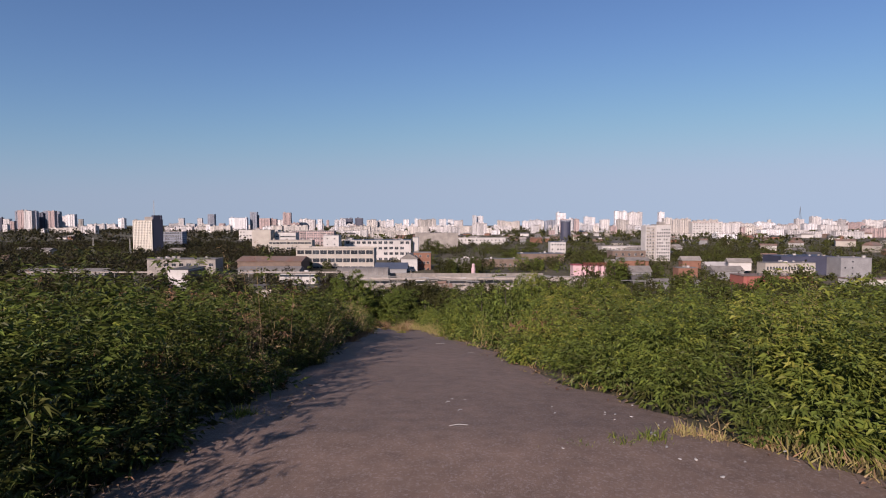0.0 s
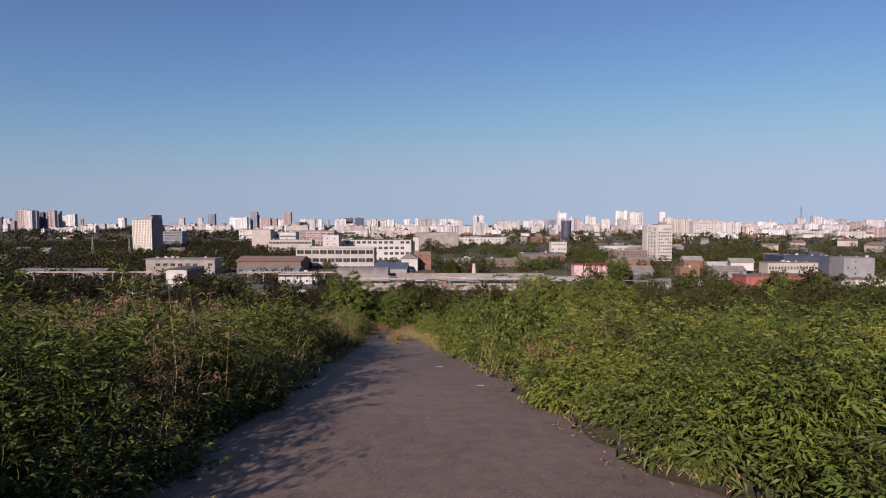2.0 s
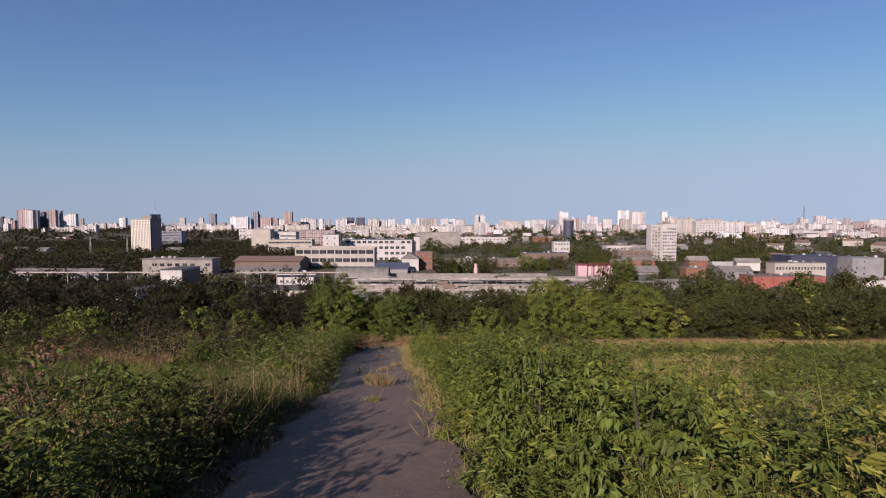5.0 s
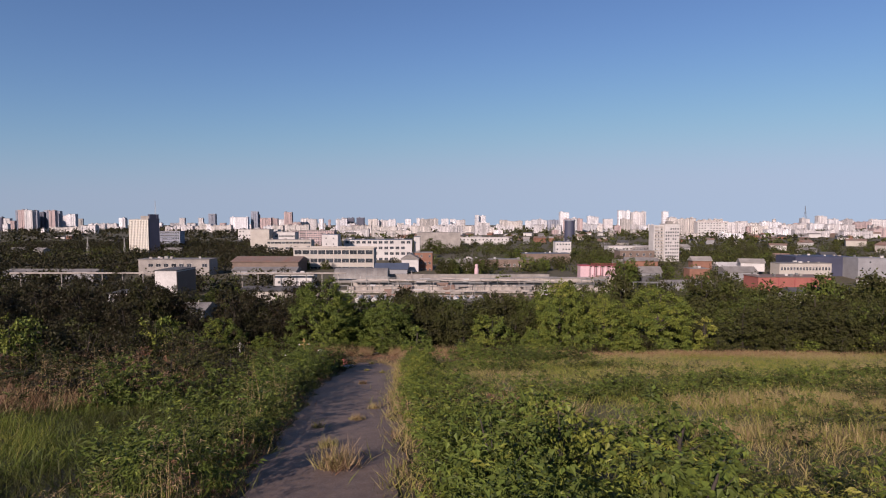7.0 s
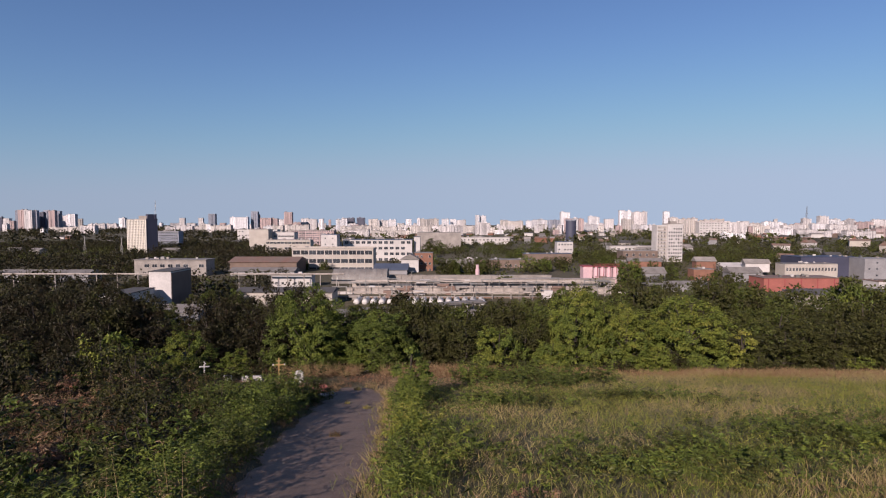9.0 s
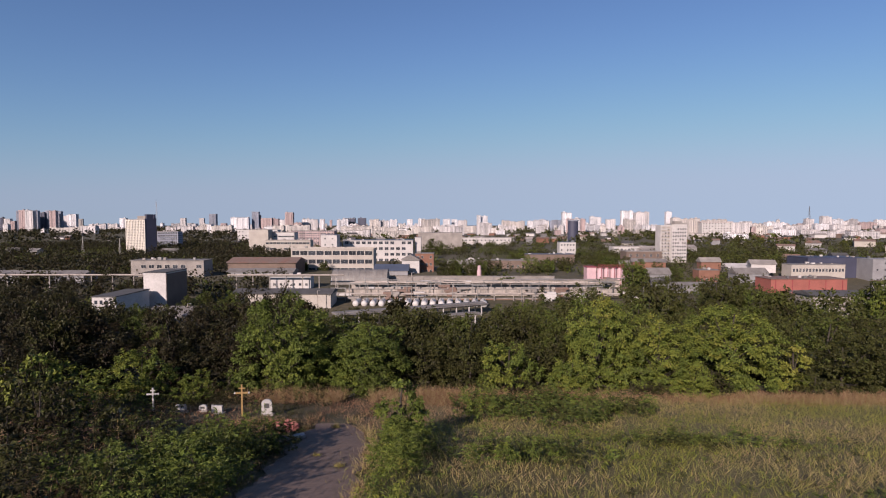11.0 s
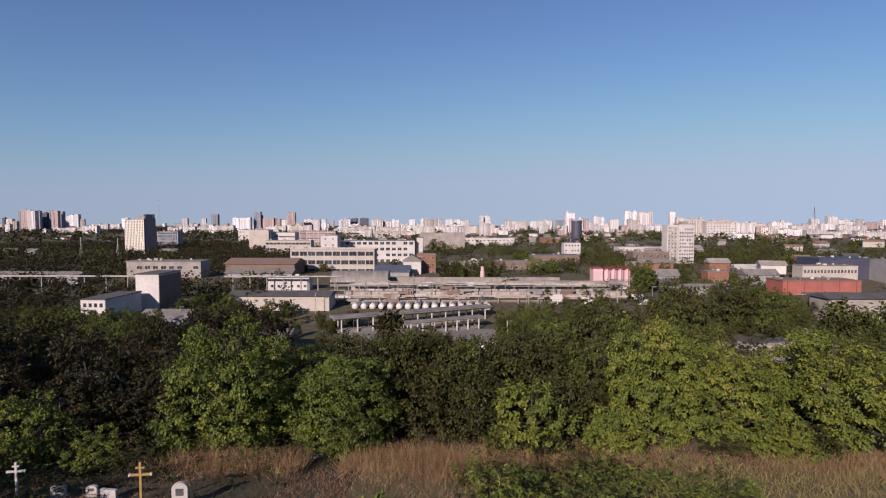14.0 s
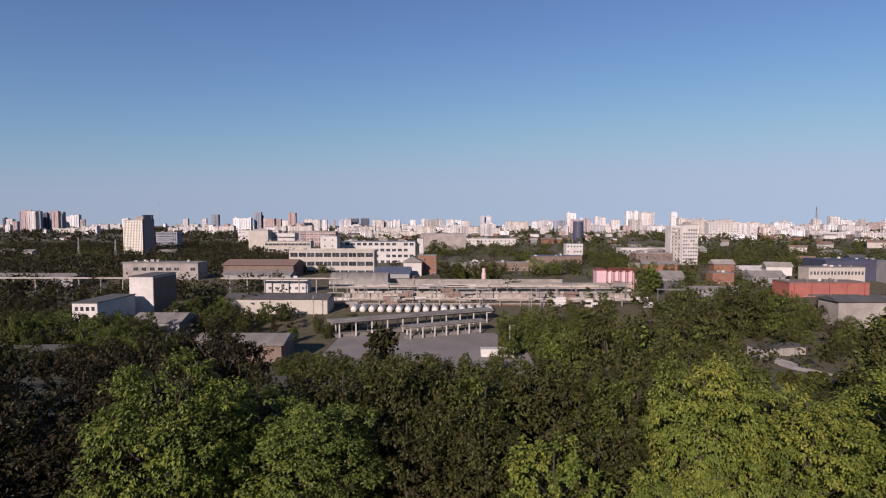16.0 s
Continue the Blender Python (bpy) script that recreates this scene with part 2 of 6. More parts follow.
def stretch(near, far, step, grow):
    out = [near]
    while out[-1] < far:
        out.append(out[-1] + step)
        step *= grow
    return out


gx = stretch(24, 6000, 1.0, 1.09)
xs = np.array([-v for v in reversed(gx)] + list(np.arange(-23.5, 23.6, 0.5)) + gx)
ys = np.array([-v for v in reversed(stretch(8, 600, 1.0, 1.2))] + list(np.arange(-7.5, 76, 0.5)) + stretch(76.5, 6000, 1.0, 1.03))


def rough_lie(X, Y):
    near = (np.abs(X) < 60) & (Y < 120)
    bump = 0.05 * np.sin(X * 2.1 + Y) * np.sin(Y * 1.7 - X * 0.6) + 0.04 * np.sin(X * 5.3) * np.sin(Y * 4.1)
    on_road = (X > left_edge(Y) - 0.6) & (X < right_edge(Y) + 0.6) & (Y < 52)
    return lie(X, Y) + np.where(near & ~on_road, bump, 0) - np.where(on_road, 0.035, 0)


ground_mesh = grid_mesh("ground", xs, ys, rough_lie, SOIL)
ground_mesh.materials.append(THATCH)
mid_x, mid_y = np.meshgrid((xs[1:] + xs[:-1]) / 2, (ys[1:] + ys[:-1]) / 2)
grassy = (mid_x > right_edge(mid_y) + 0.8) & (mid_y > 19 + np.sin(mid_x)) & (mid_y < 60)
ground_mesh.polygons.foreach_set("material_index", grassy.ravel().astype(np.int32))
tagged(new("ground", ground_mesh), "dark soil and dry thatch of an overgrown hillside", "ground", kind="structure")

ry = np.arange(-8, 50.6, 0.25)
across = np.linspace(0, 1, 15)
wav = lambda y, s: 0.10 * np.sin(y * 2.3 + s) + 0.07 * np.sin(y * 5.1 + 2 * s) + 0.04 * np.sin(y * 11.7 + s)
RX = (left_edge(ry) + wav(ry, 0))[:, None] * (1 - across) + (right_edge(ry) + wav(ry, 1.7))[:, None] * across
RY = np.repeat(ry[:, None], 15, 1)
RZ = lie(RX, RY) + 0.03 - 0.10 * (across - 0.5) ** 4 * 4
i = (np.arange(len(ry) - 1)[:, None] * 15 + np.arange(14)).ravel()
tagged(new("road", quads("road", np.stack([RX, RY, RZ], -1).reshape(-1, 3), np.stack([i, i + 1, i + 16, i + 15], -1), ASPHALT, smooth=True)),
       "worn grey asphalt track with crumbling edges", "road", kind="structure")


# ---- plants ----
def unit(v):
    return v / np.maximum(np.linalg.norm(v, axis=-1, keepdims=True), 1e-6)


def leaf_quads(pos, way, up, length, width, tone, sag=0.18):
    """Kite-shaped leaves: base, two shoulders and a tip that droops."""
    side = unit(np.cross(way, up))
    up = unit(np.cross(side, way))
    L, Wd = length[:, None], width[:, None]
    a = pos
    b = pos + way * L * 0.36 + side * Wd * 0.5 + up * L * 0.05
    c = pos + way * L - up * L * sag
    d = pos + way * L * 0.36 - side * Wd * 0.5 + up * L * 0.05
    co = np.stack([a, b, c, d], 1).reshape(-1, 3)
    return co, np.repeat(tone, 4)


def leaf_mesh(name, parts, mat=None):
    co = np.concatenate([p[0] for p in parts])
    tone = np.concatenate([p[1] for p in parts])
    return quads(name, co, np.arange(len(co)).reshape(-1, 4), mat or LEAF, tone)


def turned(n, lift_low, lift_high, r):
    az, el = r.uniform(0, 2 * np.pi, n), r.uniform(lift_low, lift_high, n)
    return np.stack([np.cos(az) * np.cos(el), np.sin(az) * np.cos(el), np.sin(el)], -1)


def weeds(x, y, h, tone, per, length, width, r, low=0.08, spread=0.3, rise=0.0):
    """Upright stems at x, y with leafy side shoots all the way up; the leaves of a shoot stand in two ranks; neighbours are of one kind."""
    n, rank = len(x), 7
    shoots = max(3, per // rank)
    kind = (field(x * 1.9 + 3, y * 1.7) * 9 + r.normal(0, 0.5, n)).astype(int) % 4
    long, wide = np.array([1.05, 0.9, 1.2, 0.75])[kind], np.array([0.9, 1.2, 0.62, 1.05])[kind]
    base = np.stack([x, y, lie(x, y) - 0.03], -1)
    lean = np.stack([r.normal(0, 0.12, n), r.normal(0, 0.12, n), np.ones(n)], -1) * h[:, None]
    t = r.uniform(low, 1, (n, shoots)) ** 0.7
    az = r.uniform(0, 2 * np.pi, (n, shoots))
    reach = spread * r.uniform(0.45, 1.1, (n, shoots)) * (1.3 - 0.8 * t)
    lift = r.uniform(-0.1, 0.6, (n, shoots)) + 0.3 * t
    tip = np.stack([np.cos(az) * reach, np.sin(az) * reach, lift * reach], -1)
    root = base[:, None] + lean[:, None] * t[..., None]
    s = np.linspace(0.2, 1.0, rank)
    turn = np.where(np.arange(rank) % 2, 1.0, -1.0) * (1.15 * (1 - s) + 0.12)
    pos = root[:, :, None] + tip[:, :, None] * s[:, None] + r.normal(0, 0.012, (n, shoots, rank, 3))
    way_az = az[..., None] + turn + r.normal(0, 0.25, (n, shoots, rank))
    el = rise + np.array([-0.35, -0.2, 0.05, -0.15])[kind][:, None, None] + 0.35 * t[..., None] + r.normal(0, 0.28, (n, shoots, rank))
    way = np.stack([np.cos(way_az) * np.cos(el), np.sin(way_az) * np.cos(el), np.sin(el)], -1).reshape(-1, 3)
    size = r.uniform(0.6, 1.15, (n, shoots, rank)) * (1.1 - 0.4 * t)[..., None] * (long * r.uniform(0.8, 1.15, n) * np.where(tone > 0.6, 0.75, 1.0))[:, None, None]
    slim = np.repeat(np.where(tone > 0.6, 0.4, 1.0) * wide, shoots * rank)
    tn = np.clip(tone[:, None, None] + r.normal(0, 0.03, (n, shoots))[..., None] + 0.05 * (t[..., None] - 0.6) + r.normal(0, 0.02, (n, shoots, rank)), 0, 1)
    up = unit(np.array([0, 0, 1.0]) + r.normal(0, 0.55, (len(way), 3)))
    leaves = leaf_quads(pos.reshape(-1, 3), way, up, size.ravel() * length, size.ravel() * width * slim, tn.ravel(), 0.25)
    stems = leaf_quads(base, unit(lean), np.tile([[0.3, 1.0, 0.1]], (n, 1)), h * 1.0, np.full(n, 0.009), np.clip(tone - 0.04, 0, 1), 0)
    return [leaves, stems]


def grass(x, y, h, tone, per, width, r, spread=0.10, lean=0.45):
    """Tufts of thin bent blades."""
    n = len(x)
    base = np.stack([x, y, lie(x, y) - 0.02], -1)
    pos = np.repeat(base, per, 0) + np.concatenate([r.normal(0, spread, (n * per, 2)), np.zeros((n * per, 1))], 1)
    way = unit(np.array([0, 0, 1.0]) + np.concatenate([r.normal(0, lean, (n * per, 2)), np.zeros((n * per, 1))], 1))
    L = np.repeat(h, per) * r.uniform(0.5, 1.1, n * per)
    tn = np.clip(np.repeat(tone, per) + r.normal(0, 0.05, n * per), 0, 1)
    return [leaf_quads(pos, way, turned(n * per, -0.4, 0.4, r), L, np.full(n * per, width) * r.uniform(0.6, 1.3, n * per), tn, 0.12)]


def field(x, y):
    """A smooth field of patches between 0 and 1."""
    return 0.5 + 0.22 * np.sin(x * 0.55 + 1.3 * np.sin(y * 0.31)) + 0.18 * np.sin(y * 0.47 + x * 0.21 + 2.0) + 0.1 * np.sin(x * 1.7 - y * 1.1)


def spots(n, x0, x1, y0, y1, r, keep):
    x, y = r.uniform(x0, x1, n), r.uniform(y0, y1, n)
    k = keep(x, y)
    return x[k], y[k]


def beyond_left(gap):
    return lambda x, y: x < left_edge(y) + wav(y, 0) - gap


def beyond_right(gap):
    return lambda x, y: x > right_edge(y) + wav(y, 1.7) + gap


def stuff(name, parts, label, category):
    return tagged(new(name, leaf_mesh(name, parts)), label, category, kind="stuff")


def mounds(x, y, spread, r):
    """How the weeds gather in mounds: height factor, and a tone and a draw of each mound."""
    cx, cy = r.uniform(x.min(), x.max(), 1), r.uniform(y.min(), y.max(), 1)
    n = max(8, int((x.max() - x.min()) * (y.max() - y.min()) / spread ** 2 * 1.4))
    cx, cy = r.uniform(x.min(), x.max(), n), r.uniform(y.min(), y.max(), n)
    size, hue, draw = spread * r.uniform(0.45, 1.0, n), r.normal(0, 1, n), r.uniform(0, 1, n)
    d = np.hypot(x[:, None] - cx, y[:, None] - cy) / size
    k = d.argmin(1)
    near = d[np.arange(len(x)), k]
    return (0.3 + 1.0 * np.exp(-1.5 * near ** 2)) * (0.85 + 0.3 * draw[k]), hue[k], draw[k]


def seen(x, y, more=3.0):
    return np.abs(x) < more + 0.88 * np.maximum(y, 0)


def build_weeds():
    r = np.random.default_rng(11)
    green = "tall dark green leafy weeds on the road verge"
    # left verge: near bed, then the bed further down
    for n, y0, y1, per, length, width in ((2400, -4.5, 9.5, 84, 0.135, 0.042), (3000, 9, 29, 49, 0.125, 0.05)):
        x, y = spots(n * 3, -28, -1.9, y0, y1, r, lambda x, y: beyond_left(0.16)(x, y) & seen(x, y, 4) & (y < 18.5 + 1.5 * np.sin(x * 0.7) + 9 * (x < -15)) & ~((y > 10.5) & (x > -9.5) & (np.sin(x * 57 + y * 91) > -0.1)))
        x, y = x[:n], y[:n]
        gap = left_edge(y) - x
        lump, hue, draw = mounds(x, y, 1.5 if y0 < 5 else 2.2, r)
        lump = np.where(y < 2.5, np.maximum(lump, 0.95) * 1.25, lump)
        h = np.clip((1.0 if y0 < 5 else 0.7) + 0.4 * gap, 0.6, 1.2 if y0 < 5 else 1.05) * r.uniform(0.65, 1.25, len(x)) * np.where(gap < 1.2, np.maximum(lump, 0.95), lump)
        h = np.where(y < 6, np.minimum(h, r.uniform(1.1, 1.45, len(x))), h)
        dry = ((draw > 0.72) & (y > 6)) | ((draw > 0.42) & (y > 9.5) & (x < -4.2) & (x > -14))
        tone = np.where(dry & (r.uniform(0, 1, len(x)) < 0.8), r.uniform(0.82, 1.0, len(x)), np.clip((0.31 if y0 < 5 else 0.36) + 0.06 * hue + r.normal(0, 0.04, len(x)), 0.14, 0.45))
        stuff("weeds", weeds(x, y, h, tone, per, length, width, r, 0.06), green, "weeds")
    # low growth that hides the soil along the left edge of the asphalt
    x, y = spots(2600, -4.2, -1.7, 0.0, 11, r, lambda x, y: beyond_left(-0.06)(x, y) & (x > left_edge(y) - 1.3))
    tone = np.where(r.uniform(0, 1, len(x)) < 0.2, r.uniform(0.7, 1.0, len(x)), np.clip(0.28 + r.normal(0, 0.05, len(x)), 0.15, 0.4))
    stuff("weeds", weeds(x, y, r.uniform(0.12, 0.45, len(x)), tone, 35, 0.1, 0.036, r, 0.05, 0.22), "low dark weeds along the asphalt edge", "weeds")
    # right verge
    for n, y0, y1, per, length, width in ((2100, 0.5, 9.5, 126, 0.095, 0.037), (3600, 9, 29, 56, 0.115, 0.05)):
        x, y = spots(n * 3, 0, 29, y0, y1, r, lambda x, y: beyond_right(0.08)(x, y) & seen(x, y, 4) & (y < 19.5 + 2.5 * np.sin(x * 0.6) + 4 * (x > 14)))
        x, y = x[:n], y[:n]
        gap = x - right_edge(y)
        lump, hue, draw = mounds(x, y, 1.4 if y0 < 5 else 2.2, r)
        if y0 < 5:
            lump = np.clip(lump, 0.5, 1.2)
        h = np.clip(0.26 + 0.6 * gap, 0.24, 0.94) * r.uniform(0.6, 1.25, len(x)) * lump
        tone = np.clip((0.385 if y0 < 5 else 0.42) + 0.055 * hue + r.normal(0, 0.04, len(x)), 0.24, np.where(y < 7, 0.48, 0.56))
        tone = np.where((((draw > 0.86) & (y > 5)) | (draw > 0.95)) & (r.uniform(0, 1, len(x)) < 0.55), r.uniform(0.62, 0.95, len(x)), tone)
        stuff("weeds", weeds(x, y, h, tone, per, length, width, r, rise=-0.15 if y0 < 5 else -0.05), "dense mid-green leafy weeds beside the asphalt", "weeds")
    # slope weeds further down on the left
    x, y = spots(7000, -46, -4, 26, 60, r, lambda x, y: beyond_left(0.35)(x, y) & seen(x, y, 2) & ((y > 28) | (x < -17)) & ~((x > -13) & (y > 47.5) & (y < 54)))
    x, y = x[:3600], y[:3600]
    gap = left_edge(np.minimum(y, 50)) - x
    h = np.clip(0.65 + 0.5 * gap, 0.5, 1.2) * r.uniform(0.6, 1.25, len(x)) * np.where(y > 46, 0.55, 1)
    lump, hue, draw = mounds(x, y, 2.6, r)
    h *= lump * 1.1
    tone = np.where((draw > 0.66) & (r.uniform(0, 1, len(x)) < 0.8), r.uniform(0.78, 1.0, len(x)), np.clip(0.19 + 0.08 * hue, 0.05, 0.42))
    tone = np.where((gap < 3.5) & (y < 47), np.clip(0.35 + 0.05 * hue, 0.2, 0.45), tone)
    stuff("weeds", weeds(x, y, h, tone, 35, 0.165, 0.075, r), "tangled green and rust-brown weeds on the slope", "weeds")
    # a taller fringe that leans over the left edge of the asphalt
    x, y = spots(3400, -8, -2, 11, 47, r, lambda x, y: beyond_left(0.2)(x, y) & (x > left_edge(y) - 1.5 - 0.5 * np.sin(y * 0.9)))
    lump, hue, draw = mounds(x, y, 1.5, r)
    h = np.clip(0.7 + 0.55 * (left_edge(y) - x), 0.6, 1.25) * np.maximum(lump, 0.8) * r.uniform(0.75, 1.25, len(x)) * np.where((y > 20) & (y < 27), 0.9, 1.1)
    tone = np.where((draw > 0.8) & (y < 30), r.uniform(0.7, 0.95, len(x)), np.clip(0.35 + 0.05 * hue, 0.15, 0.45))
    stuff("weeds", weeds(x, y, h, tone, 42, 0.135, 0.058, r), "dark green weeds leaning over the asphalt edge", "weeds")
    # meadow weeds on the right
    x, y = spots(9000, -1, 48, 20, 48, r, lambda x, y: beyond_right(0.3)(x, y) & seen(x, y, 2) & (r.uniform(0, 1, len(x)) < np.clip(1.2 - (y - 22) / 6 + 1.3 * (field(x * 1.2, y * 1.6) - 0.5) + 0.35 * (x > 12), 0.04, 1)))
    x, y = x[:1700], y[:1700]
    lump, hue, draw = mounds(x, y, 2.8, r)
    h = r.uniform(0.4, 0.85, len(x)) * lump
    tone = np.clip(0.36 + 0.09 * hue + r.normal(0, 0.03, len(x)), 0.14, 0.56)
    stuff("weeds", weeds(x, y, h, tone, 35, 0.13, 0.058, r), "patchy green weeds in the sloping meadow", "weeds")
    # clumps of weeds in the dry meadow
    for cx, cy, rx, ry_, tall in ((2.7, 43.8, 2.9, 1.7, 0.8), (10.0, 46.3, 4.4, 1.2, 0.55), (6.0, 33.5, 5.0, 2.4, 0.6), (13.0, 36.5, 4.5, 2.8, 0.6), (17.0, 31.0, 4.0, 3.0, 0.7), (21.0, 40.0, 5.0, 1.5, 0.6)):
        n = int(34 * rx * ry_)
        x, y = cx + rx * r.normal(0, 0.48, n), cy + ry_ * r.normal(0, 0.48, n)
        k = beyond_right(0.3)(x, y)
        x, y = x[k], y[k]
        lump, hue, draw = mounds(x, y, 1.3, r)
        stuff("weeds", weeds(x, y, tall * r.uniform(0.6, 1.25, len(x)) * lump, np.clip(0.34 + 0.06 * hue + r.normal(0, 0.03, len(x)), 0.18, 0.5), 26, 0.16, 0.08, r), "green clump of weeds in the dry meadow", "weeds")
    # the green strip that follows the right edge of the asphalt
    x, y = spots(4200, -3, 4.5, 12, 46, r, lambda x, y: beyond_right(0.4)(x, y) & (x < right_edge(y) + 1.7 + 0.8 * np.sin(y * 0.6) + 0.5 * np.sin(y * 1.7)))
    gap = x - right_edge(y)
    h = np.clip(0.45 + 0.75 * gap, 0.4, 1.25) * r.uniform(0.65, 1.3, len(x))
    lump, hue, draw = mounds(x, y, 1.6, r)
    h *= lump * 1.05
    tone = np.clip(0.41 + 0.06 * hue + r.normal(0, 0.025, len(x)), 0.26, 0.54)
    stuff("weeds", weeds(x, y, h, tone, 42, 0.14, 0.062, r), "lush green saplings and weeds along the asphalt edge", "weeds")
    # nettle bed near the trees
    x, y = spots(2300, 0, 14, 43, 59, r, lambda x, y: ((x - 5.6) / 5.0) ** 2 + ((y - 53.0) / 3.6) ** 2 < 0.35 + 1.25 * field(x * 2.2, y * 2.6))
    lump, hue, draw = mounds(x, y, 1.7, r)
    stuff("weeds", weeds(x, y, r.uniform(0.7, 1.4, len(x)) * lump, np.clip(r.uniform(0.3, 0.4, len(x)) + 0.05 * hue, 0.12, 0.45), 26, 0.22, 0.085, r), "dark green nettle bed in dry grass", "weeds")

    # the same growth further out on the hillside
    r = np.random.default_rng(15)
    x, y = spots(11000, -46, 46, -14, 58, r, lambda x, y: ~seen(x, y, 3.4) & (beyond_left(0.6)(x, y) | beyond_right(0.8)(x, y)))
    lump, hue, draw = mounds(x, y, 3.0, r)
    tone = np.where(draw > 0.85, r.uniform(0.7, 1.0, len(x)), np.clip(0.34 + 0.08 * hue, 0.1, 0.55))
    stuff("weeds", weeds(x, y, r.uniform(0.4, 0.85, len(x)) * lump, tone, 14, 0.36, 0.2, r), "rank green weeds over the open hillside", "weeds")


def build_grass():
    r = np.random.default_rng(12)
    x, y = spots(17000, -8, 52, 17, 61, r, lambda x, y: seen(x, y, 2) & beyond_right(0.1)(x, y))
    x, y = x[:10000], y[:10000]
    mix = field(x * 0.9 + 1, y * 1.5) + r.normal(0, 0.05, len(x))
    tone = np.where(mix > 0.55, r.uniform(0.6, 0.84, len(x)), r.uniform(0.46, 0.62, len(x)))
    tone = np.where(y > 54 + 2 * np.sin(x * 0.4) - 4 * (x < 8), np.where((x < 7) | (y > 57), r.uniform(0.84, 1.0, len(x)), r.uniform(0.62, 0.84, len(x))), tone)
    stuff("meadow_grass", grass(x, y, r.uniform(0.22, 0.5, len(x)), tone, 22, 0.0125, r, 0.45, 0.7), "tan and green meadow grass on the slope", "grass")
    x, y = spots(6400, -22, -2.5, 18, 31, r, lambda x, y: beyond_left(0.25)(x, y) & (x + 0.5 * y > -4.5 + 2 * np.sin(y)))
    stuff("meadow_grass", grass(x, y, r.uniform(0.3, 0.62, len(x)), np.clip(0.35 + 0.4 * (field(x * 2.1, y * 2.4) - 0.5) + r.normal(0, 0.05, len(x)), 0.22, 0.66), 16, 0.010, r, 0.16, 0.8), "fresh green grass beside the track", "grass")
    x, y = spots(3400, -30, -3.5, 46, 61, r, lambda x, y: (x < left_edge(50) + 0.5 * (y > 50.5) + 8 * (y > 52)))
    # brown tufts mixed with near-black ones that carry the shrubs' shade in their tone
    stuff("meadow_grass", grass(x, y, r.uniform(0.15, 0.4, len(x)), np.where(field(x * 2, y * 2) > 0.5, r.uniform(0.94, 1, len(x)), r.uniform(0.0, 0.2, len(x))), 14, 0.015, r, 0.22, 0.8), "brown trampled grass round the graves, shade painted into its darkest tufts", "grass")
    # tall wispy grass on the left bank
    x, y = spots(3000, -10.5, -2.8, 10.2, 19.5, r, beyond_left(0.5))
    mix = field(x * 1.7 + 4, y * 1.5)
    tone = np.where(mix > 0.46, r.uniform(0.86, 1.0, len(x)), np.where(mix > 0.36, r.uniform(0.62, 0.85, len(x)), r.uniform(0.36, 0.5, len(x))))
    tone = np.where(y > 16.3, np.clip(r.normal(0.34, 0.06, len(x)), 0.22, 0.55), tone)
    stuff("tall_grass", grass(x, y, r.uniform(0.6, 1.2, len(x)) * np.clip(0.5 + mix, 0.6, 1.2), tone, 14, 0.013, r, 0.12, 0.4), "tall wispy green and rust-red grass on the bank", "grass")
    # dry fringe on both edges
    x, y = spots(9000, -7, 4, 1, 52, r, lambda x, y: beyond_right(-0.08)(x, y) & (x < right_edge(y) + 0.42) & ((y > 12) | (np.sin(x * 37 + y * 23) > 0.3)))
    tone = np.where(field(x * 3, y * 2.2) > 0.45, r.uniform(0.7, 0.92, len(x)), r.uniform(0.4, 0.6, len(x)))
    stuff("dry_grass", grass(x, y, r.uniform(0.06, 0.34, len(x)) * np.where(y > 19, 1.9, 0.7), np.where(y > 19, r.uniform(0.66, 0.9, len(x)), tone), 12, 0.013, r, 0.08, 0.6), "dry straw-coloured grass fringe on the asphalt edge", "grass")
    x, y = spots(6000, -8, -1.5, 1, 52, r, lambda x, y: beyond_left(-0.05)(x, y) & (x > left_edge(y) - 0.7) & ((y > 12) | (np.sin(x * 31 + y * 17) > 0.88)))
    tone = np.where(field(x * 3 + 2, y * 2.2) > 0.4, r.uniform(0.9, 1.0, len(x)), r.uniform(0.15, 0.4, len(x)))
    stuff("dry_grass", grass(x, y, r.uniform(0.08, 0.32, len(x)), tone, 12, 0.012, r, 0.07, 0.7), "brown and green grass fringe on the verge", "grass")
    # crumbs of dry leaves on the asphalt edges
    x, y = spots(26000, -7, 4, 2, 50, r, lambda x, y: (beyond_right(-0.2 - 0.2 * field(x * 4, y * 3))(x, y) & (x < right_edge(y) + 0.3)) | (beyond_left(-0.1)(x, y) & (x > left_edge(y) - 0.4))
                 | ((np.abs(x + 1.55 + 0.12 * (y - 5.2)) < 0.13 + 0.1 * np.sin(y * 7)) & (y > 4.3) & (y < 6.6)))
    n = len(x)
    flat = turned(n, -0.15, 0.25, r)
    pos = np.stack([x, y, lie(x, y) + 0.034], -1)
    stuff("leaf_litter", [leaf_quads(pos, flat, unit(np.array([0, 0, 1.0]) + r.normal(0, 0.25, (n, 3))), r.uniform(0.02, 0.07, n), r.uniform(0.012, 0.035, n), np.where(r.uniform(0, 1, n) < 0.75, r.uniform(0.72, 0.92, n), r.uniform(0.95, 1, n)))], "dry tan leaf litter along the asphalt edges", "leaf litter")
